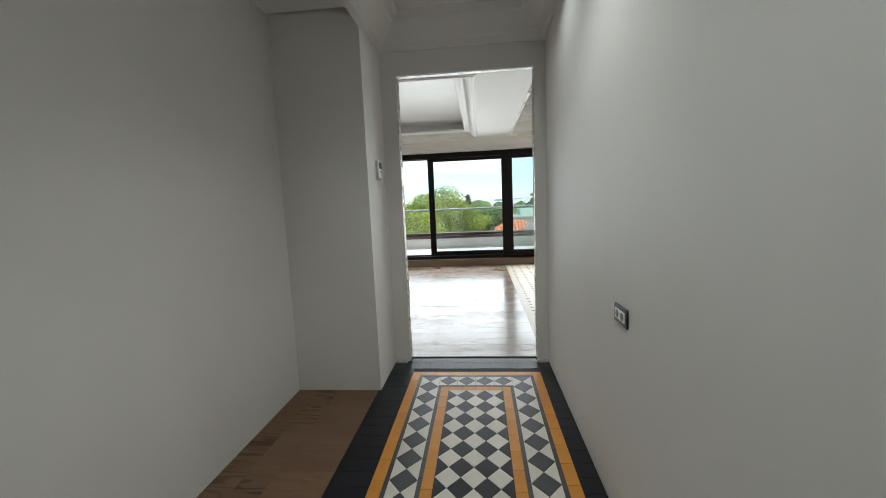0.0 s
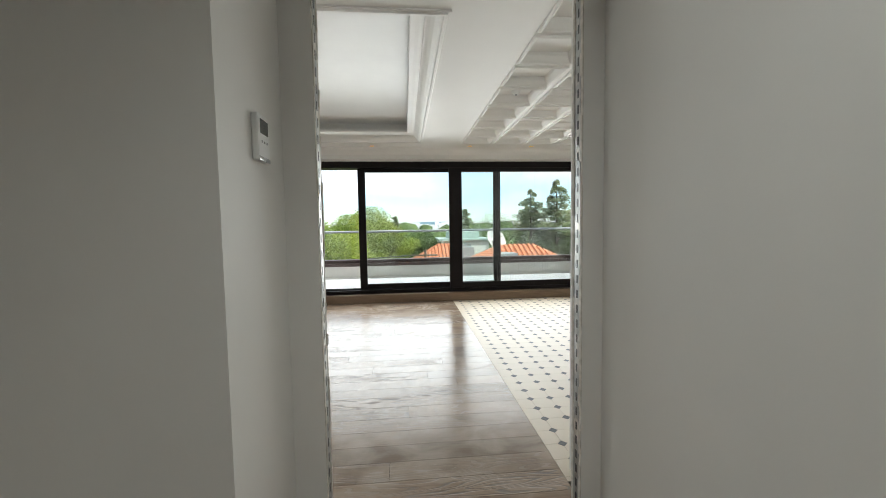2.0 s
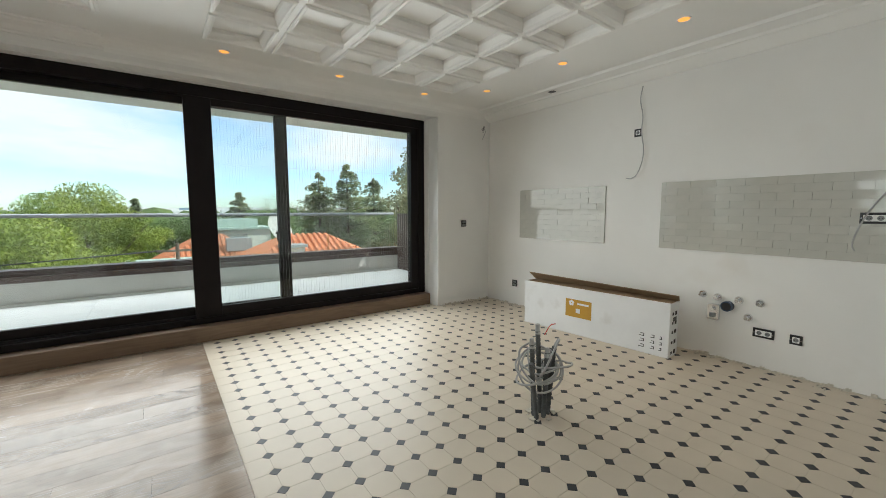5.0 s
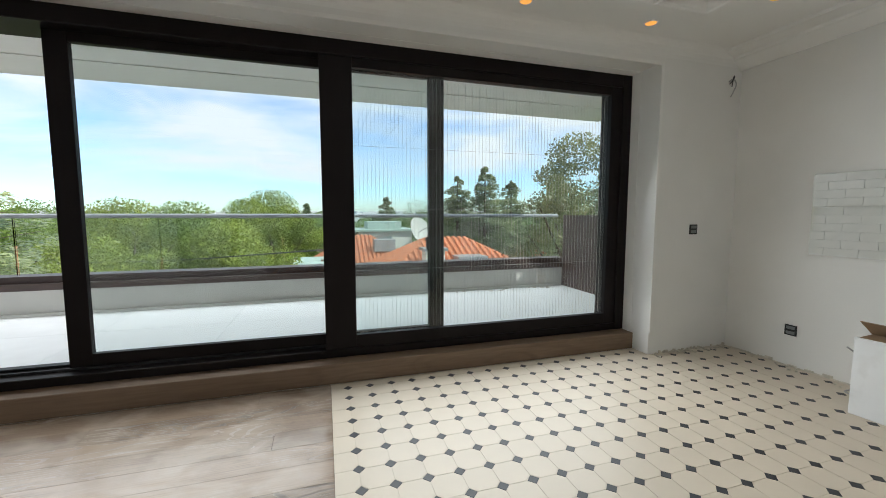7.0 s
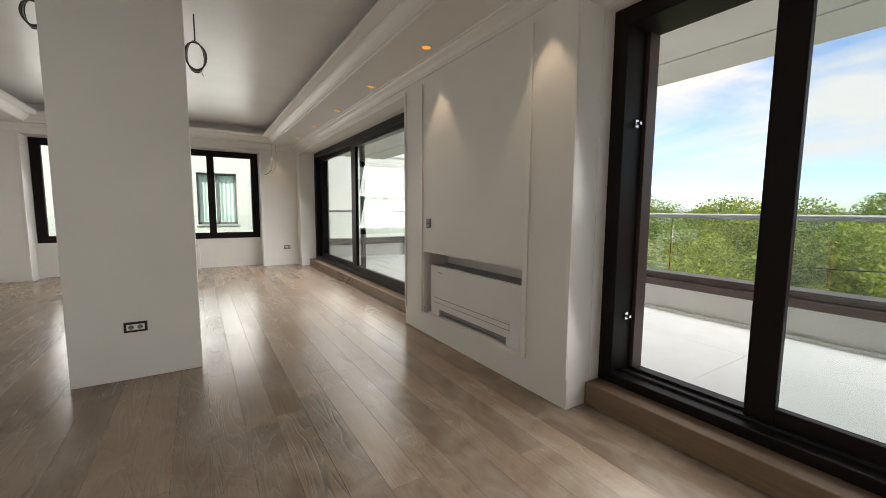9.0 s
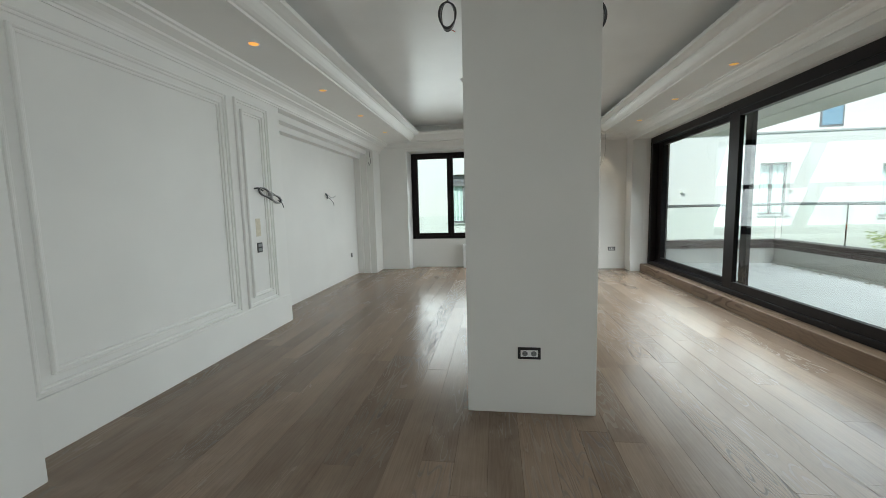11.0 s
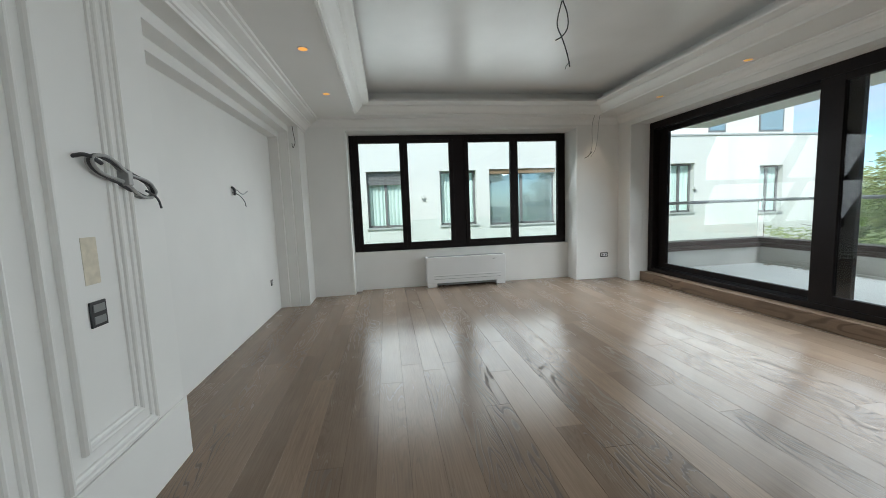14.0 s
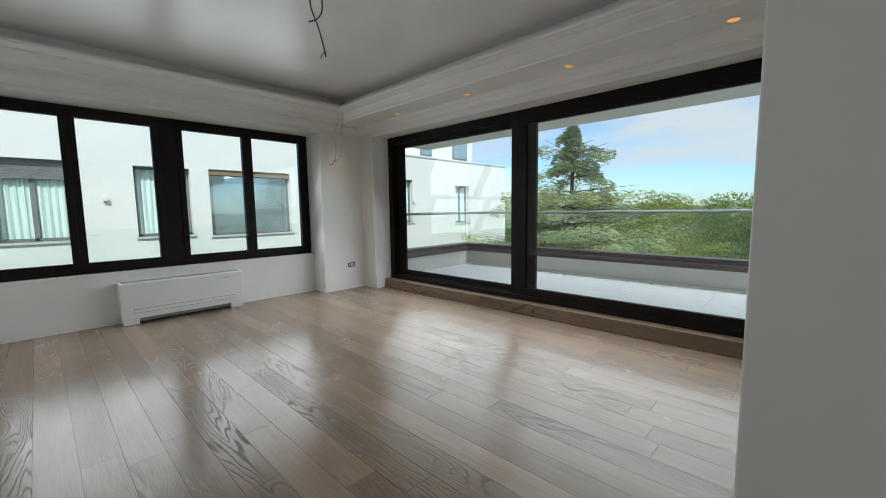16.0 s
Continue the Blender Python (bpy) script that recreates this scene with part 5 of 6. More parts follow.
for nm, x, sgn in (("a", HX0, 1), ("b", HX1, -1)):
    bm = bmesh.new()
    for i in range(16):
        s = rnd.uniform(0.006, 0.022)
        cx, cy = x + sgn * rnd.uniform(0.005, 0.10), DY0 - rnd.uniform(0, 0.03)
        box(bm, cx - s, cx + s, cy - s, cy + s * 0.3, 0, s * rnd.uniform(0.4, 1.0))
    tagged(part("plaster_rubble", bm, M["board_edge"]), "torn plaster rubble at the door jamb's foot", "rubble", kind="stuff")

# ---- cardboard box ----
bx = thing("cardboard_box", "long white cardboard box with a brown open flap", "box", (3.86, 6.4, 0))
u = Vector((-0.08, 1.0, 0)).normalized()
nb = Vector((-1.0, -0.08, 0)).normalized()
L = local((3.93, 5.63, 0.0), u, nb)
BW, BD, BH = 1.50, 0.20, 0.47
part("shell", lbox(bmesh.new(), L, 0, BW, 0, BD, 0, BH, 0.004), M["card_white"], bx)
bm = bmesh.new()
pts = [(0.0, 0.002, BH), (BW, 0.002, BH), (BW + 0.02, 0.10, BH + 0.085), (-0.03, 0.11, BH + 0.06)]
lo = [bm.verts.new(L(*p)) for p in pts]
hi = [bm.verts.new(L(p[0], p[1] - 0.003, p[2] + 0.004)) for p in pts]
bm.faces.new(lo)
bm.faces.new(hi[::-1])
for i in range(4):
    bm.faces.new((lo[i], hi[i], hi[(i + 1) % 4], lo[(i + 1) % 4]))
part("flap", bm, M["card_brown"], bx, "brown raised lid flap")
part("inner_top", lbox(bmesh.new(), L, 0.01, BW - 0.01, 0.012, BD - 0.012, BH + 0.0005, BH + 0.003), M["card_brown"], bx, "brown card under the open lid")
part("front_edge", lbox(bmesh.new(), L, 0.0, BW, BD - 0.012, BD + 0.003, BH - 0.012, BH + 0.006, 0.002), M["card_white"], bx, "crumpled upper edge")
lab = part("label", lbox(bmesh.new(), L, 0.70, 0.98, BD, BD + 0.0015, 0.18, 0.36), M["label_ochre"], bx, "ochre square label")
bm = bmesh.new()
for k in range(5):
    a = radians(90 + 72 * k)
    cyl(bm, L(0.915 + 0.018 * math.cos(a), BD + 0.0014, 0.322 + 0.018 * math.sin(a)), L(0.915 + 0.018 * math.cos(a), BD + 0.0022, 0.322 + 0.018 * math.sin(a)), 0.013, n=10)
part("emblem", bm, M["card_white"], lab, "white emblem")
part("bar", lbox(bmesh.new(), L, 0.73, 0.85, BD + 0.0014, BD + 0.0022, 0.31, 0.328), M["card_white"], lab, "white printed bar")
part("square", lbox(bmesh.new(), L, 0.82, 0.865, BD + 0.0014, BD + 0.0022, 0.225, 0.27), M["card_white"], lab, "pale printed square")
bm = bmesh.new()
for c in (0.065, 0.115, 0.165):
    for a, w in ((0.20, 0.045), (0.115, 0.035), (0.055, 0.022)):
        lbox(bm, L, a, a + w, BD, BD + 0.0012, c - 0.013, c - 0.008)
        lbox(bm, L, a, a + w * 0.7, BD, BD + 0.0012, c + 0.008, c + 0.013)
        lbox(bm, L, a, a + 0.007, BD, BD + 0.0012, c - 0.013, c + 0.013)
part("print", bm, M["ink"], bx, "black printed symbols")
bm = bmesh.new()
for c0 in (0.02, 0.11, 0.20, 0.28, 0.36):
    lbox(bm, L, -0.0012, 0.0, 0.05, 0.09, c0, c0 + 0.035)
    lbox(bm, L, -0.0012, 0.0, 0.12, 0.15, c0 + 0.005, c0 + 0.03)
part("print", bm, M["ink"], bx, "black printed symbols")
part("hand_hole", lbox(bmesh.new(), L, -0.0016, 0.0, 0.055, 0.13, 0.31, 0.345), M["black"], bx, "dark grip hole")
wires("floor_cable", "grey cable coiled behind the white box", (3.95, 7.3, 0),
      ([(4.05, 7.25, 0.02), (3.92, 7.3, 0.015), (3.88, 7.22, 0.02), (4.0, 7.17, 0.02), (4.05, 7.26, 0.10), (4.06, 7.3, 0.25), (4.0, 7.33, 0.3)], 0.006, "cable_grey"))

# ---- bundle of conduits in the kitchen floor ----
cb = thing("conduit_bundle", "dark conduits rising from the tiled floor with coiled grey cable", "cable", (2.14, 5.66, 0))
rnd = random.Random(21)
for k, (dx, dy, ztop, lean) in enumerate(((-0.03, 0.02, 0.46, -0.03), (0.03, 0.02, 0.54, -0.04), (0.0, -0.03, 0.40, 0.02), (0.05, -0.02, 0.42, 0.05), (-0.05, -0.02, 0.36, -0.06), (0.06, 0.03, 0.34, 0.07))):
    bm = bmesh.new()
    bx_, by_ = 2.14 + dx, 5.66 + dy
    zz = 0.0
    while zz < ztop:
        f0, f1 = zz / ztop, min(1, (zz + 0.012) / ztop)
        cyl(bm, (bx_ + lean * f0, by_, zz), (bx_ + lean * f1, by_, min(zz + 0.012, ztop)), 0.0155 if int(zz / 0.012) % 2 else 0.0135, n=10)
        zz += 0.012
    part("conduit", bm, M["conduit"], cb)
    if k < 3:
        part("tape", cyl(bmesh.new(), (bx_ + lean * 0.93, by_, ztop - 0.03), (bx_ + lean * 1.05, by_, ztop + 0.03), 0.0165, 0.013, 12), M["cable_grey"], cb, "grey taped end")
for k in range(9):
    pts = []
    c0 = Vector((2.15 + rnd.uniform(-0.03, 0.05), 5.66 + rnd.uniform(-0.04, 0.04), rnd.uniform(0.24, 0.38)))
    ax = Vector((rnd.uniform(-0.4, 0.4), rnd.uniform(-0.4, 0.4), 1)).normalized() if k % 2 else Vector((rnd.uniform(-1, 1), rnd.uniform(-1, 1), 0.5)).normalized()
    e1 = ax.orthogonal().normalized()
    e2 = ax.cross(e1)
    rr = rnd.uniform(0.09, 0.15)
    for i in range(13):
        a = 2 * math.pi * i / 11
        pts.append(tuple(c0 + rr * math.cos(a) * e1 + rr * math.sin(a) * e2 + Vector((0, 0, rnd.uniform(-0.012, 0.012)))))
    part("cable", tube(bmesh.new(), pts, 0.0065), M["cable_grey"], cb, smooth=True)
for a, b in (((2.17, 5.66, 0.5), (2.22, 5.62, 0.57)), ((2.10, 5.66, 0.3), (1.98, 5.60, 0.36)), ((2.2, 5.7, 0.3), (2.3, 5.74, 0.27))):
    part("bare_end", tube(bmesh.new(), [a, tuple((Vector(a) + Vector(b)) / 2 + Vector((0, 0, 0.03))), b], 0.003), M["cable_red" if a[2] > 0.4 else "cable_dark"], cb, smooth=True)
bm = bmesh.new()
for i in range(14):
    s = rnd.uniform(0.006, 0.018)
    a = rnd.uniform(0, 6.28)
    box(bm, 2.15 + 0.09 * math.cos(a) - s, 2.15 + 0.09 * math.cos(a) + s, 5.66 + 0.07 * math.sin(a) - s, 5.66 + 0.07 * math.sin(a) + s, 0, s * 0.5)
part("mortar", bm, M["dust"], cb, "crumbled mortar collar")

# ---- outside: ground, trees, houses ----
GZ = -9.5
bm = bmesh.new()
bm.faces.new([bm.verts.new(v) for v in ((-3000, -3000, GZ), (3000, -3000, GZ), (3000, 3000, GZ), (-3000, 3000, GZ))])
structure("ground", bm, M["ground"], "green ground far below the balcony", "ground")


def leaf_cloud(name, clumps, count, size, material, parent, seed, flat=0.0):
    """A crown of many small leaf blades gathered round clumps (x, y, z, rx, rz)."""
    r = np.random.default_rng(seed)
    cl = np.array(clumps)
    vol = cl[:, 3] ** 2 * cl[:, 4]
    idx = r.choice(len(cl), count, p=vol / vol.sum())
    d = r.normal(size=(count, 3))
    d /= np.linalg.norm(d, axis=1)[:, None]
    rad = r.uniform(0.55, 1.08, count)[:, None]
    c = cl[idx, :3] + d * rad * np.stack([cl[idx, 3], cl[idx, 3], cl[idx, 4]], 1)
    a = r.normal(size=(count, 3)) + d * 0.5
    a[:, 2] *= 1 - flat
    a /= np.linalg.norm(a, axis=1)[:, None]
    b = np.cross(a, r.normal(size=(count, 3)))
    b /= np.linalg.norm(b, axis=1)[:, None]
    s = (size * r.uniform(0.6, 1.4, count))[:, None]
    v = np.stack([c - a * s, c - b * s * 0.55, c + a * s, c + b * s * 0.55], 1).reshape(-1, 3)
    me = bpy.data.meshes.new(name)
    me.from_pydata(v.tolist(), [], np.arange(count * 4).reshape(-1, 4).tolist())
    me.materials.append(material)
    ob = new(name, me)
    ob.parent = parent
    ob.matrix_parent_inverse = root_of(parent).inverted()
    return ob


def broad_tree(x, y, top, width, material, seed, count=30000, label="broad leafy green tree beyond the balcony"):
    rnd = random.Random(seed)
    t = thing("tree", label, "tree", (x, y, GZ))
    h = top - GZ
    bm = bmesh.new()
    cyl(bm, (x, y, GZ), (x + 0.2, y, GZ + h * 0.45), 0.32, 0.22, 10)
    for k in range(7):
        a = k * 2.4
        cyl(bm, (x + 0.2, y, GZ + h * (0.36 + 0.02 * k)), (x + 0.2 + width * 0.42 * math.cos(a), y + width * 0.42 * math.sin(a), GZ + h * (0.6 + 0.035 * k)), 0.13, 0.04, 7)
    part("trunk", bm, M["bark"], t, "grey-brown trunk and limbs")
    cl = []
    for k in range(36):
        a, rr = rnd.uniform(0, 6.28), width * 0.5 * math.sqrt(rnd.random())
        zz = top - h * 0.10 - rr * rr / (width * 0.5) * rnd.uniform(0.25, 0.6) - rnd.random() * h * 0.30
        s = rnd.uniform(0.08, 0.19) * width
        cl.append((x + rr * math.cos(a), y + rr * math.sin(a), zz, s, s * rnd.uniform(0.55, 0.8)))
    cl.append((x, y, top - width * 0.16, width * 0.24, width * 0.17))
    leaf_cloud("crown", cl, count, 0.078, material, t, seed)
    return t


def conifer(x, y, top, width, material, seed, tiers=17, label="dark conifer beyond the balcony", size=0.12, per=150, droop=0.12):
    """Trunk, tiers of boughs that spread flat and droop, needles in sprays along each bough."""
    rnd = random.Random(seed)
    r = np.random.default_rng(seed)
    t = thing("conifer", label, "tree", (x, y, GZ))
    h = top - GZ
    bm = bmesh.new()
    cyl(bm, (x, y, GZ), (x, y, top - 0.2), 0.30, 0.03, 9)
    vs = []
    for k in range(tiers):
        f0 = k / (tiers - 1)
        n = 11 if f0 < 0.8 else 7
        for i in range(n):
            a = 2 * math.pi * (i + 0.37 * k) / n + rnd.uniform(-0.35, 0.35)
            f = min(max(f0 + rnd.uniform(-2.0, 2.0) / tiers, 0.0), 1.0)
            z = GZ + h * (0.30 + 0.69 * f)
            ln = width * 0.5 * (1 - f) ** 0.8 * rnd.uniform(0.35, 1.3) + 0.25
            rise = rnd.uniform(-0.08, 0.24)
            d = np.array((math.cos(a), math.sin(a), 0.0))
            side = np.array((-math.sin(a), math.cos(a), 0.0))
            cyl(bm, (x, y, z), (x + 0.8 * ln * d[0], y + 0.8 * ln * d[1], z + 0.8 * ln * (0.10 + rise)), 0.045 * (1 - f) + 0.012, 0.006, 5)
            m = int(per * (0.35 + 0.65 * (1 - f)))
            s = r.uniform(0.12, 1.0, m) ** 0.8
            w = (r.uniform(-1, 1, m)) * ln * 0.36 * np.sin(np.clip(s, 0, 1) * math.pi * 0.85 + 0.3)
            cz = z + ln * 0.14 * s - droop * (np.abs(w) / (ln * 0.3 + 0.05)) - droop * s ** 3 * 1.6 + ln * rise * s - r.uniform(0, 0.34, m)
            c = np.array((x, y, 0.0)) + (s * ln)[:, None] * d + w[:, None] * side
            c[:, 2] = cz
            ax = d + side * (np.sign(w) * 0.9)[:, None] + np.stack([np.zeros(m), np.zeros(m), r.uniform(-0.5, 0.15, m)], 1)
            ax /= np.linalg.norm(ax, axis=1)[:, None]
            up = np.cross(ax, r.normal(size=(m, 3)) * 0.6 + np.array((0, 0, 1.0)))
            up /= np.linalg.norm(up, axis=1)[:, None]
            q = (size * r.uniform(0.6, 1.5, m))[:, None]
            vs.append(np.stack([c - ax * q, c - up * q * 0.3, c + ax * q, c + up * q * 0.3], 1).reshape(-1, 3))
    part("trunk", bm, M["bark"], t, "brown trunk and boughs")
    v = np.concatenate(vs)
    me = bpy.data.meshes.new("needles")
    me.from_pydata(v.tolist(), [], np.arange(len(v)).reshape(-1, 4).tolist())
    me.materials.append(material)
    ob = new("needles", me)
    ob.parent = t
    ob.matrix_parent_inverse = root_of(t).inverted()
    return t


conifer(-11.1, 19.5, 4.7, 13.0, M["needle"], 3, 21, "tall grey-green cedar with layered drooping boughs", 0.075, 900, 0.26)
conifer(-15.0, 23.0, 1.6, 6.4, M["needle"], 4, 17, "young cedar beside the white building", 0.075, 700, 0.26)
for k, (x, y, top, w, m) in enumerate(((-17.5, 34, 1.7, 9, "leaf"), (-11.6, 35, 2.1, 9, "leaf3"), (-7.6, 33, 1.9, 8, "leaf"), (-3.6, 40, 3.1, 8.5, "leaf3"), (-6.2, 45, 2.6, 8, "leaf"), (-13.5, 46, 1.6, 10, "leaf2"), (-21, 44, 2.2, 10, "leaf"),
                                       (1.5, 45, 0.6, 7, "leaf2"), (-10.0, 27, 0.3, 7.5, "leaf3"), (-4.3, 28, 0.9, 7.0, "leaf3"), (-26, 36, 2.2, 9, "leaf2"), (-15, 28, 0.1, 7, "leaf3"), (-22, 30, 0.6, 7, "leaf"), (1.2, 33, -1.6, 5, "leaf"))):
    broad_tree(x, y, top, w, M[m], 100 + k)
conifer(-1.7, 60, 2.8, 4, M["needle2"], 8, 14, "distant dark fir behind the houses", 0.2, 120)
conifer(8.8, 60, 3.8, 6, M["needle2"], 9, 16, "dark spreading pine behind the roofs", 0.2, 140)
for k, (x, y, top, w) in enumerate(((12.4, 40, 4.9, 8), (14.3, 38, 5.6, 8.5), (19.9, 44, 5.0, 10), (18.5, 33, 4.4, 10), (23.5, 33, 5.6, 11), (17, 27, 1.8, 8), (21.5, 28, 3.8, 10), (27, 31, 7.0, 11))):
    conifer(x, y, top, w, M["needle2"], 30 + k, 19, "dense dark conifer behind the tiled roof", 0.12, 260)
broad_tree(13.7, 24, 5.5, 6.5, M["leaf_dark"], 61, 16000, "airy grey-green tree at the building's corner")
broad_tree(13.8, 62, 3.3, 9, M["leaf2"], 64, 5000)
broad_tree(13, 46, 1.0, 9, M["leaf2"], 62, 7000)
broad_tree(6, 52, 0.6, 9, M["leaf"], 63, 7000)


def hip_roof(parent, x0, x1, y0, y1, ze, zr, inset, name="roof"):
    """A hipped tile roof: rows of half-round tiles on each slope, over a closed deck."""
    xm0, xm1, ym = x0 + inset, x1 - inset, (y0 + y1) / 2
    bm = bmesh.new()
    e = [bm.verts.new(v) for v in ((x0, y0, ze), (x1, y0, ze), (x1, y1, ze), (x0, y1, ze), (xm0, ym, zr), (xm1, ym, zr))]
    for f in ((0, 1, 5, 4), (1, 2, 5), (2, 3, 4, 5), (3, 0, 4), (3, 2, 1, 0)):
        bm.faces.new([e[i] for i in f])
    deck = part(name, bm, M["roof"], parent, "orange clay tile roof")
    bm = bmesh.new()

    def slope(a, b, c, d):
        # a, b along the eave; d above a, c above b
        a, b, c, d = (Vector(p) for p in (a, b, c, d))
        n = max(3, int((b - a).length / 0.27))
        up = (b - a).cross(d - a).normalized()
        if up.z < 0:
            up = -up
        for i in range(n):
            f = (i + 0.5) / n
            p = a.lerp(b, f)
            along = (b - a).normalized()
            # where this row of tiles meets the hip or the ridge
            s0, s1 = (d - a).dot(along), (c - a).dot(along)
            w = f * (b - a).length
            k = 1.0
            if s0 > 0.01 and w < s0:
                k = w / s0
            elif s1 < (b - a).length - 0.01 and w > s1:
                k = ((b - a).length - w) / ((b - a).length - s1)
            top = p + ((d - a) - along * s0) * k
            m = max(1, int((top - p).length / 0.38))
            for j in range(m):
                q0, q1 = p.lerp(top, j / m), p.lerp(top, (j + 1.06) / m)
                ring = []
                for q, lift in ((q0, 0.055), (q1, 0.02)):
                    ring.append([bm.verts.new(q + along * (0.11 * math.cos(t)) + up * (0.075 * math.sin(t) + lift)) for t in (0, 1.05, 2.09, 3.14)])
                for t in range(3):
                    bm.faces.new((ring[0][t], ring[0][t + 1], ring[1][t + 1], ring[1][t]))

    slope((x0, y0, ze), (x1, y0, ze), (xm1, ym, zr), (xm0, ym, zr))
    slope((x0, y1, ze), (x0, y0, ze), (xm0, ym, zr), (xm0, ym, zr))
    slope((x1, y0, ze), (x1, y1, ze), (xm1, ym, zr), (xm1, ym, zr))
    tagged(part("tile_rows", bm, M["roof"], deck), kind="stuff")


def house(x0, x1, y0, y1, ze, zr, inset, label):
    t = thing("house", label, "house", ((x0 + x1) / 2, (y0 + y1) / 2, GZ), group="tiled houses")
    part("wall", boxes((x0 + 0.5, x1 - 0.5, y0 + 0.5, y1 - 0.5, GZ, ze)), M["house_wall"], t)
    for i in range(3):
        xx = x0 + (x1 - x0) * (0.25 + 0.25 * i)
        part("window", boxes((xx - 0.5, xx + 0.5, y0 + 0.46, y0 + 0.52, ze - 2.2, ze - 0.8)), M["glass_far"], t)
    hip_roof(t, x0, x1, y0, y1, ze, zr, inset)
    return t


h1 = house(2.0, 10.2, 19.5, 27.5, -1.75, 0.10, 3.2, "neighbouring house with an orange hipped tile roof")
part("chimney", boxes((4.4, 5.2, 20.6, 21.3, -1.6, -0.25), bevel=0.02), M["house_wall"], h1, "pale rendered chimney")
part("chimney_cap", boxes((4.3, 5.3, 20.5, 21.4, -0.25, -0.13), bevel=0.01), M["steel_grey"], h1, "grey metal cap")
part("roof_light", boxes((5.9, 7.2, 20.9, 21.9, -1.25, -0.55)), M["steel_grey"], h1, "grey metal dormer cover")
h2 = house(-0.5, 6.5, 29.5, 37, -2.2, -0.25, 3.0, "second house with an orange hipped tile roof")
part("chimney", boxes((3.6, 5.0, 31.0, 31.6, -1.2, -0.4), bevel=0.02), M["steel_grey"], h2, "low grey chimney block")
h3 = house(12.5, 20, 30, 37, -3.6, -1.6, 3.0, "third house half hidden by conifers")
fl = thing("house", "white flat-roofed attic house behind the tiled roofs", "house", (6.0, 44, GZ), group="tiled houses")
part("wall", boxes((3.5, 8.5, 42, 47, GZ, -0.35)), M["house_wall"], fl)
part("roof", boxes((3.2, 8.8, 41.7, 47.3, -0.35, -0.15), (4.4, 7.6, 42.6, 46, -0.15, 0.55)), M["roof_flat"], fl, "grey-green sheet roof")
part("window", boxes((5.0, 6.6, 41.92, 42.02, -1.5, -0.75)), M["glass_far"], fl)
sh = thing("shed_roof", "green sheet-metal lean-to roof beside the houses", "roof", (0.3, 26, GZ))
part("wall", boxes((-0.9, 1.6, 25.2, 28.5, GZ, -2.3)), M["house_wall"], sh)
bm = bmesh.new()
box(bm, -1.1, 1.8, 25.0, 28.7, -2.3, -2.2)
for v in bm.verts:
    v.co.z += (v.co.y - 25.0) * 0.28
part("roof", bm, M["roof_flat"], sh, "green metal sheet")
dish = thing("satellite_dish", "large white satellite dish on the roof behind the chimney", "dish", (6.0, 29.0, -1.9))
bm = bmesh.new()
ctr, axd = Vector((6.0, 28.6, 0.15)), Vector((0.55, -0.75, 0.45)).normalized()
e1 = axd.orthogonal().normalized()
e2 = axd.cross(e1)
prev = None
for r_, dz in ((0.02, 0.0), (0.3, 0.03), (0.6, 0.12), (0.85, 0.24), (0.9, 0.25)):
    ring = [bm.verts.new(ctr + axd * dz + r_ * (math.cos(k * 0.2618) * e1 + math.sin(k * 0.2618) * e2)) for k in range(24)]
    if prev:
        for k in range(24):
            bm.faces.new((prev[k], prev[(k + 1) % 24], ring[(k + 1) % 24], ring[k]))
    prev = ring
bmesh.ops.solidify(bm, geom=bm.faces[:], thickness=0.02)
part("reflector", bm, M["clad"], dish, "white bowl", True)
part("mast", cyl(bmesh.new(), (6.0, 28.9, -2.2), (6.0, 28.75, 0.1), 0.05), M["steel_grey"], dish)
part("arm", cyl(bmesh.new(), tuple(ctr), tuple(ctr + axd * 0.75), 0.02), M["steel_grey"], dish)
pole = thing("utility_pole", "wooden utility pole with wires among the trees", "pole", (0.9, 27.5, GZ))
part("mast", cyl(bmesh.new(), (0.9, 24, GZ), (0.9, 24, -0.1), 0.09, 0.07), M["bark"], pole)
part("crossarm", boxes((0.2, 1.6, 23.95, 24.05, -0.45, -0.36), (0.35, 1.45, 23.95, 24.05, -0.9, -0.82)), M["bark"], pole)
for k in range(3):
    part("wire", tube(bmesh.new(), [(0.3 + 0.5 * k, 24, -0.36), (-8, 25, -0.9), (-22, 27, -0.3)], 0.012, 5), M["cable_dark"], pole)

# distant city and hills
rnd = random.Random(77)
bm = bmesh.new()
for k in range(420):
    a = radians(rnd.uniform(35, 150))
    d = rnd.uniform(420, 1500)
    w, hh = rnd.uniform(8, 34), rnd.uniform(7, 15) * (1 + 0.5 * (d > 900))
    box(bm, d * math.cos(a) - w / 2, d * math.cos(a) + w / 2, d * math.sin(a), d * math.sin(a) + 12, GZ, GZ + hh)
tagged(part("city", bm, M["city"]), "pale distant city blocks under the horizon", "city", kind="stuff")
bm = bmesh.new()
prev = None
for k in range(91):
    a = radians(20 + k * 1.6)
    d = 2700
    zt = 14 + 16 * noise.noise((k * 0.11, 2.0, 0)) + 7 * noise.noise((k * 0.4, 5.0, 0))
    cur = (bm.verts.new((d * math.cos(a), d * math.sin(a), GZ - 5)), bm.verts.new((d * math.cos(a), d * math.sin(a), zt)))
    if prev:
        bm.faces.new((prev[0], cur[0], cur[1], prev[1]))
    prev = cur
# the hills' blue is distance haze put into their base colour
structure("backdrop_hills", bm, M["hill"], "hills on the horizon, coloured haze blue", "hills")
bm = bmesh.new()
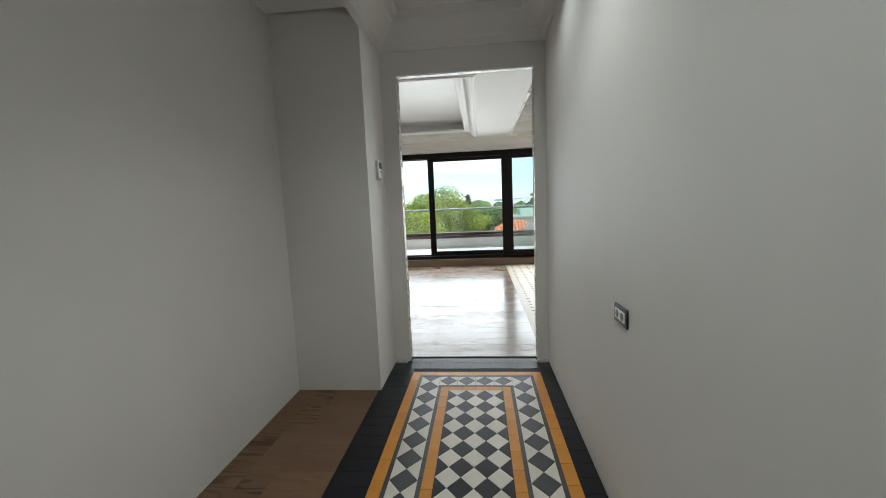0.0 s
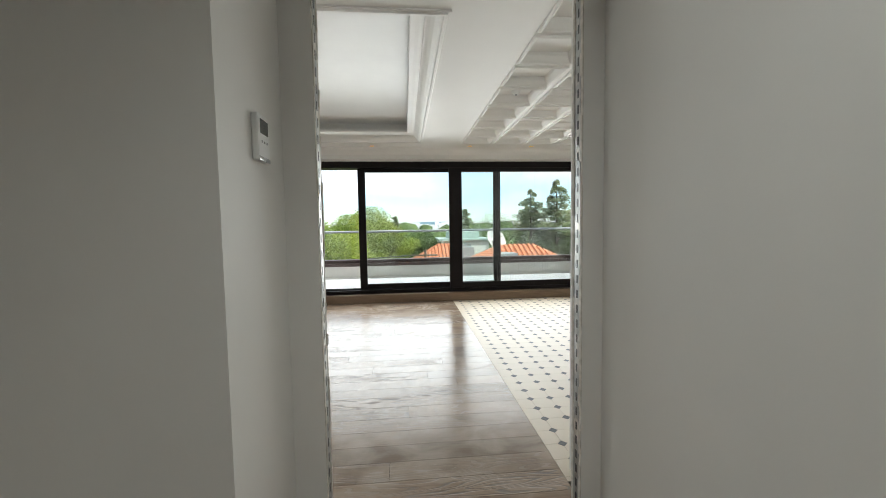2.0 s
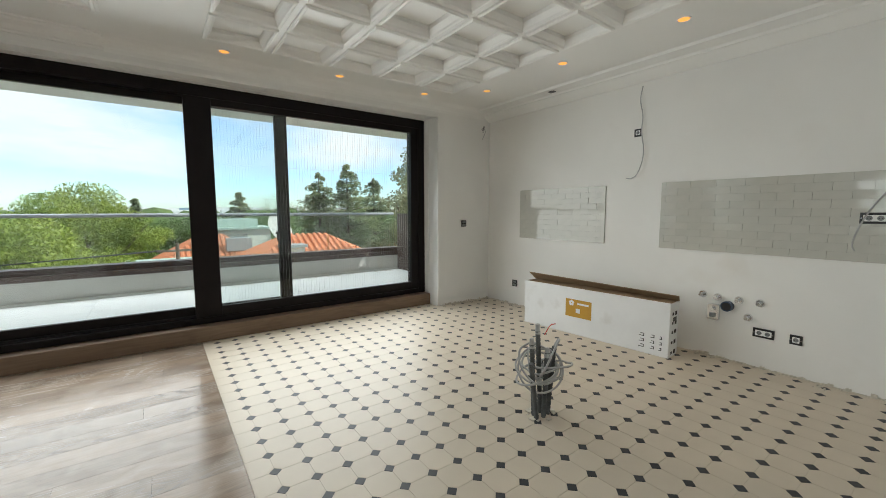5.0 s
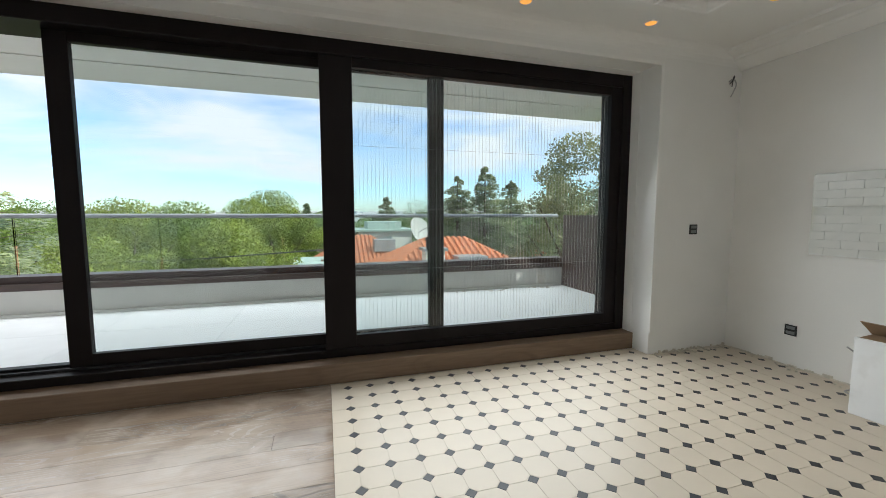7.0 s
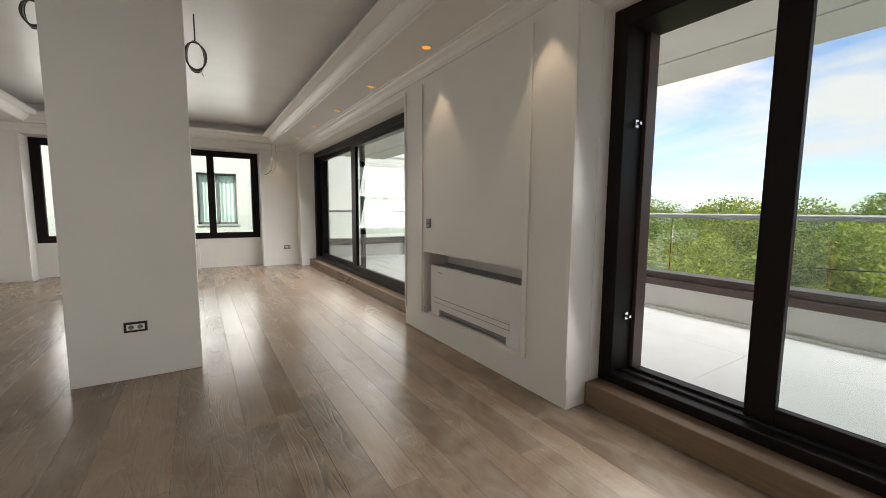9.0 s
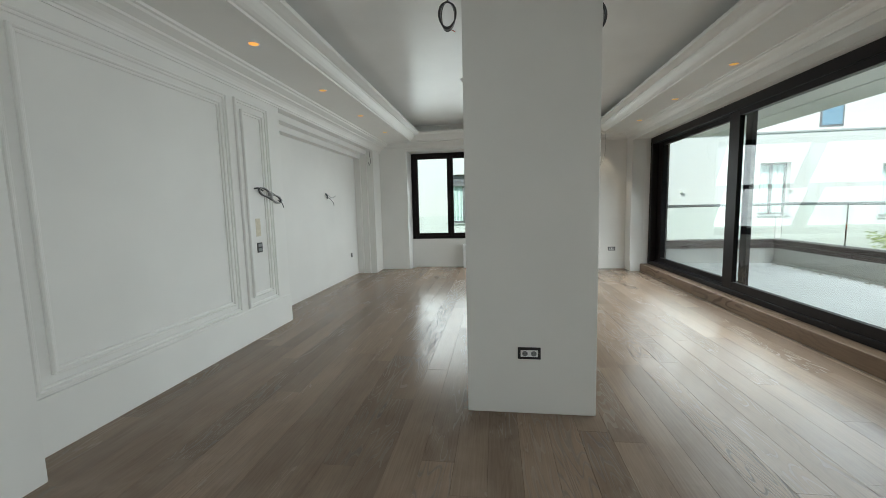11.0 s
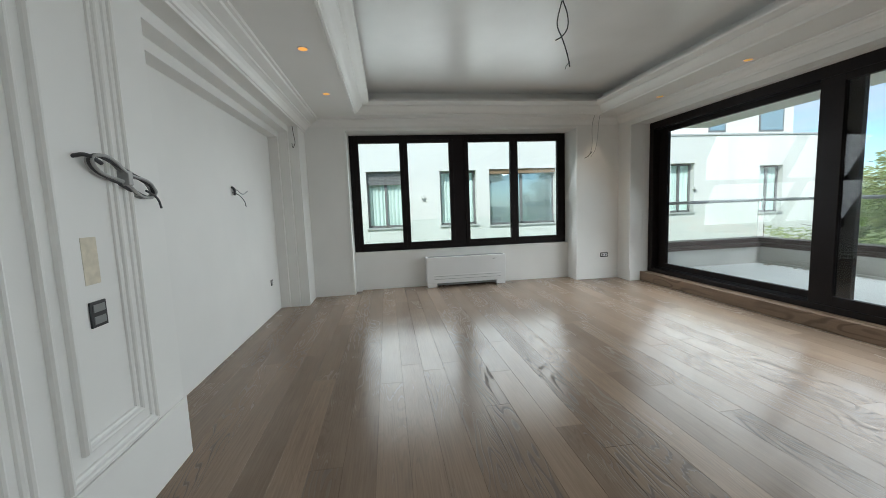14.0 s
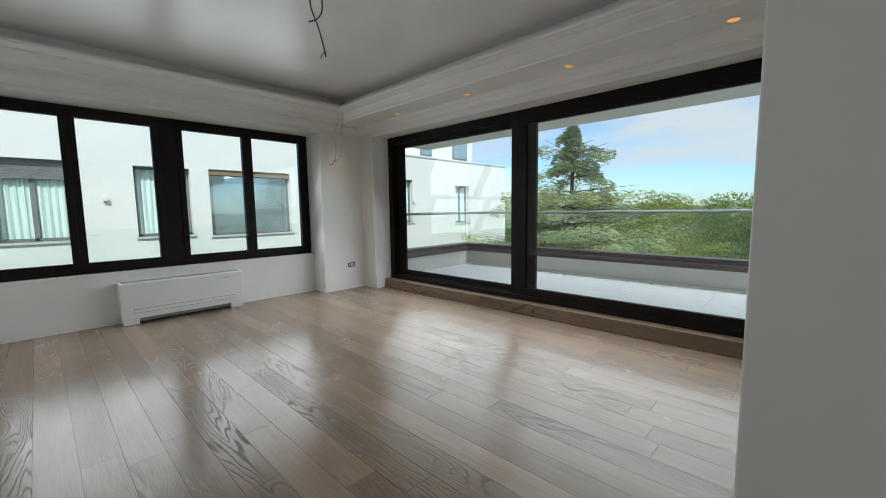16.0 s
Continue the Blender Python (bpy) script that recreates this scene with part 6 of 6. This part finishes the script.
for k in range(260):
    a = radians(rnd.uniform(30, 155))
    d = rnd.uniform(90, 380)
    s = rnd.uniform(3, 7)
    x, y = d * math.cos(a), d * math.sin(a)
    bmesh.ops.create_icosphere(bm, subdivisions=2, radius=s, matrix=Matrix.Translation((x, y, GZ + s * 0.7 + d * 0.008)) @ Matrix.Diagonal((1, 1, 0.85, 1)))
for v in bm.verts:
    v.co += Vector((1, 1, 1)) * 1.2 * noise.noise(v.co * 0.55)
tagged(part("far_woods", bm, M["leaf2"]), "far green tree tops between the houses and the city", "trees", kind="stuff")

# ---- white building to the west ----
BX = -17.0
wb = thing("apartment_building", "white rendered apartment building across from the west window", "building", (BX - 4, 6, GZ))
holes = [(3.85, 5.12, 0.66, 2.57, "shutter"), (6.36, 7.65, 0.66, 2.54, "plain"), (8.13, 10.60, 0.60, 2.56, "loggia"), (19.05, 20.1, 0.62, 2.45, "plain"), (15.2, 16.2, 0.75, 2.6, "plain"), (-0.6, 0.5, 0.66, 2.5, "plain"),
         (19.05, 20.1, -3.0, -0.9, "plain"), (11.6, 12.6, -3.0, -0.7, "plain"), (3.7, 4.8, -3.0, -0.7, "plain"), (6.55, 7.45, -3.0, -0.7, "plain")]
ys = sorted({-8.0, 23.35} | {h_[0] for h_ in holes} | {h_[1] for h_ in holes})
zs = sorted({GZ, 3.62} | {h_[2] for h_ in holes} | {h_[3] for h_ in holes})
bm = bmesh.new()
for a, b in zip(ys, ys[1:]):
    run = None
    for c, d in zip(zs, zs[1:]):
        if any(h_[0] <= a and b <= h_[1] and h_[2] <= c and d <= h_[3] for h_ in holes):
            continue
        box(bm, BX - 0.35, BX, a, b, c, d)
box(bm, BX - 9, BX - 0.35, -8, 23.35, GZ, 0.1)
box(bm, BX - 9, BX - 1.8, -8, 23.35, 0.1, 3.62)
box(bm, BX - 1.8, BX - 0.35, 23.05, 23.35, 0.1, 3.62)
box(bm, BX - 1.8, BX - 0.35, -8, 23.35, 3.4, 3.62)
part("wall", bm, M["bldg"], wb)
part("attic_wall", boxes((BX - 9, BX - 1.4, -8, 22.1, 3.62, 7.4)), M["bldg"], wb, "white set-back top storey")
part("coping", boxes((BX - 1.5, BX + 0.03, -8, 23.40, 3.62, 3.68)), M["bldg_trim"], wb, "thin grey coping")
for y0, y1, z0, z1, kind_ in holes:
    wdw = part("window", boxes((BX - 0.27, BX - 0.2, y0, y0 + 0.06, z0, z1), (BX - 0.27, BX - 0.2, y1 - 0.06, y1, z0, z1), (BX - 0.27, BX - 0.2, y0, y1, z1 - 0.07, z1), (BX - 0.27, BX - 0.2, y0, y1, z0, z0 + 0.07),
                               (BX - 0.27, BX - 0.2, (y0 + y1) / 2 - 0.04, (y0 + y1) / 2 + 0.04, z0, z1)), M["shutter"], wb, "dark window frame")
    if kind_ == "loggia":
        part("pane", boxes((BX - 0.245, BX - 0.235, y0 + 0.06, y1 - 0.06, z0 + 0.07, z1 - 0.07)), M["glass_far"], wdw, "reflecting window glass")
    part("sill", boxes((BX - 0.2, BX + 0.05, y0 - 0.05, y1 + 0.05, z0 - 0.06, z0)), M["bldg_trim"], wdw)
    if kind_ == "shutter":
        for k in range(9):
            part("slat", boxes((BX - 0.16, BX - 0.13, y0, y1, z1 - 0.05 * (k + 1), z1 - 0.05 * k - 0.008)), M["shutter"], wdw)
    if kind_ in ("shutter", "plain"):
        bm = bmesh.new()
        n = 40
        top_ = [bm.verts.new((BX - 0.27 - 0.02 * math.sin(k * 1.5), y0 + (y1 - y0) * k / n, z1)) for k in range(n + 1)]
        bot_ = [bm.verts.new((BX - 0.27 - 0.025 * math.sin(k * 1.5 + 0.4), y0 + (y1 - y0) * k / n, z0)) for k in range(n + 1)]
        for k in range(n):
            bm.faces.new((top_[k], bot_[k], bot_[k + 1], top_[k + 1]))
        part("curtain", bm, M["curtain"], wdw, "pale green curtain")
    if kind_ == "loggia":
        part("head", boxes((BX - 0.2, BX - 0.05, y0, y1, z1 - 0.16, z1)), M["card_brown"], wdw, "beige window head")
for y0, y1 in ((6.3, 7.3), (8.2, 10.2), (11.4, 12.3), (18.0, 18.8), (20.4, 21.6)):
    wdw = part("window", boxes((BX - 1.4, BX - 1.37, y0, y1, 4.0, 6.0)), M["shutter"], wb, "dark upper window")
    part("pane", boxes((BX - 1.37, BX - 1.36, y0 + 0.06, y1 - 0.06, 4.06, 5.94)), M["glass_far"], wdw)
for y in (5.75, 12.6, 16.2):
    part("wall_lamp", boxes((BX, BX + 0.10, y - 0.05, y + 0.05, 1.60, 1.72), bevel=0.01), M["clad"], wb, "white cube wall lamp")
guard = thing("glass_guard", "frameless glass guard outside the west window", "railing", (-10.05, 5.7, 0.3), kind="structure")
for y0, y1 in ((3.3, 5.72), (5.74, 8.2)):
    g = part("glass_panel", boxes((-10.056, -10.044, y0, y1, 0.3, 1.09)), M["glass_rail"], guard, "clear guard glass")
    g.visible_shadow = False
part("bracket", boxes((-10.06, -9.92, 3.3, 8.2, 0.26, 0.30)), M["steel_grey"], guard, "grey metal bracket rail")
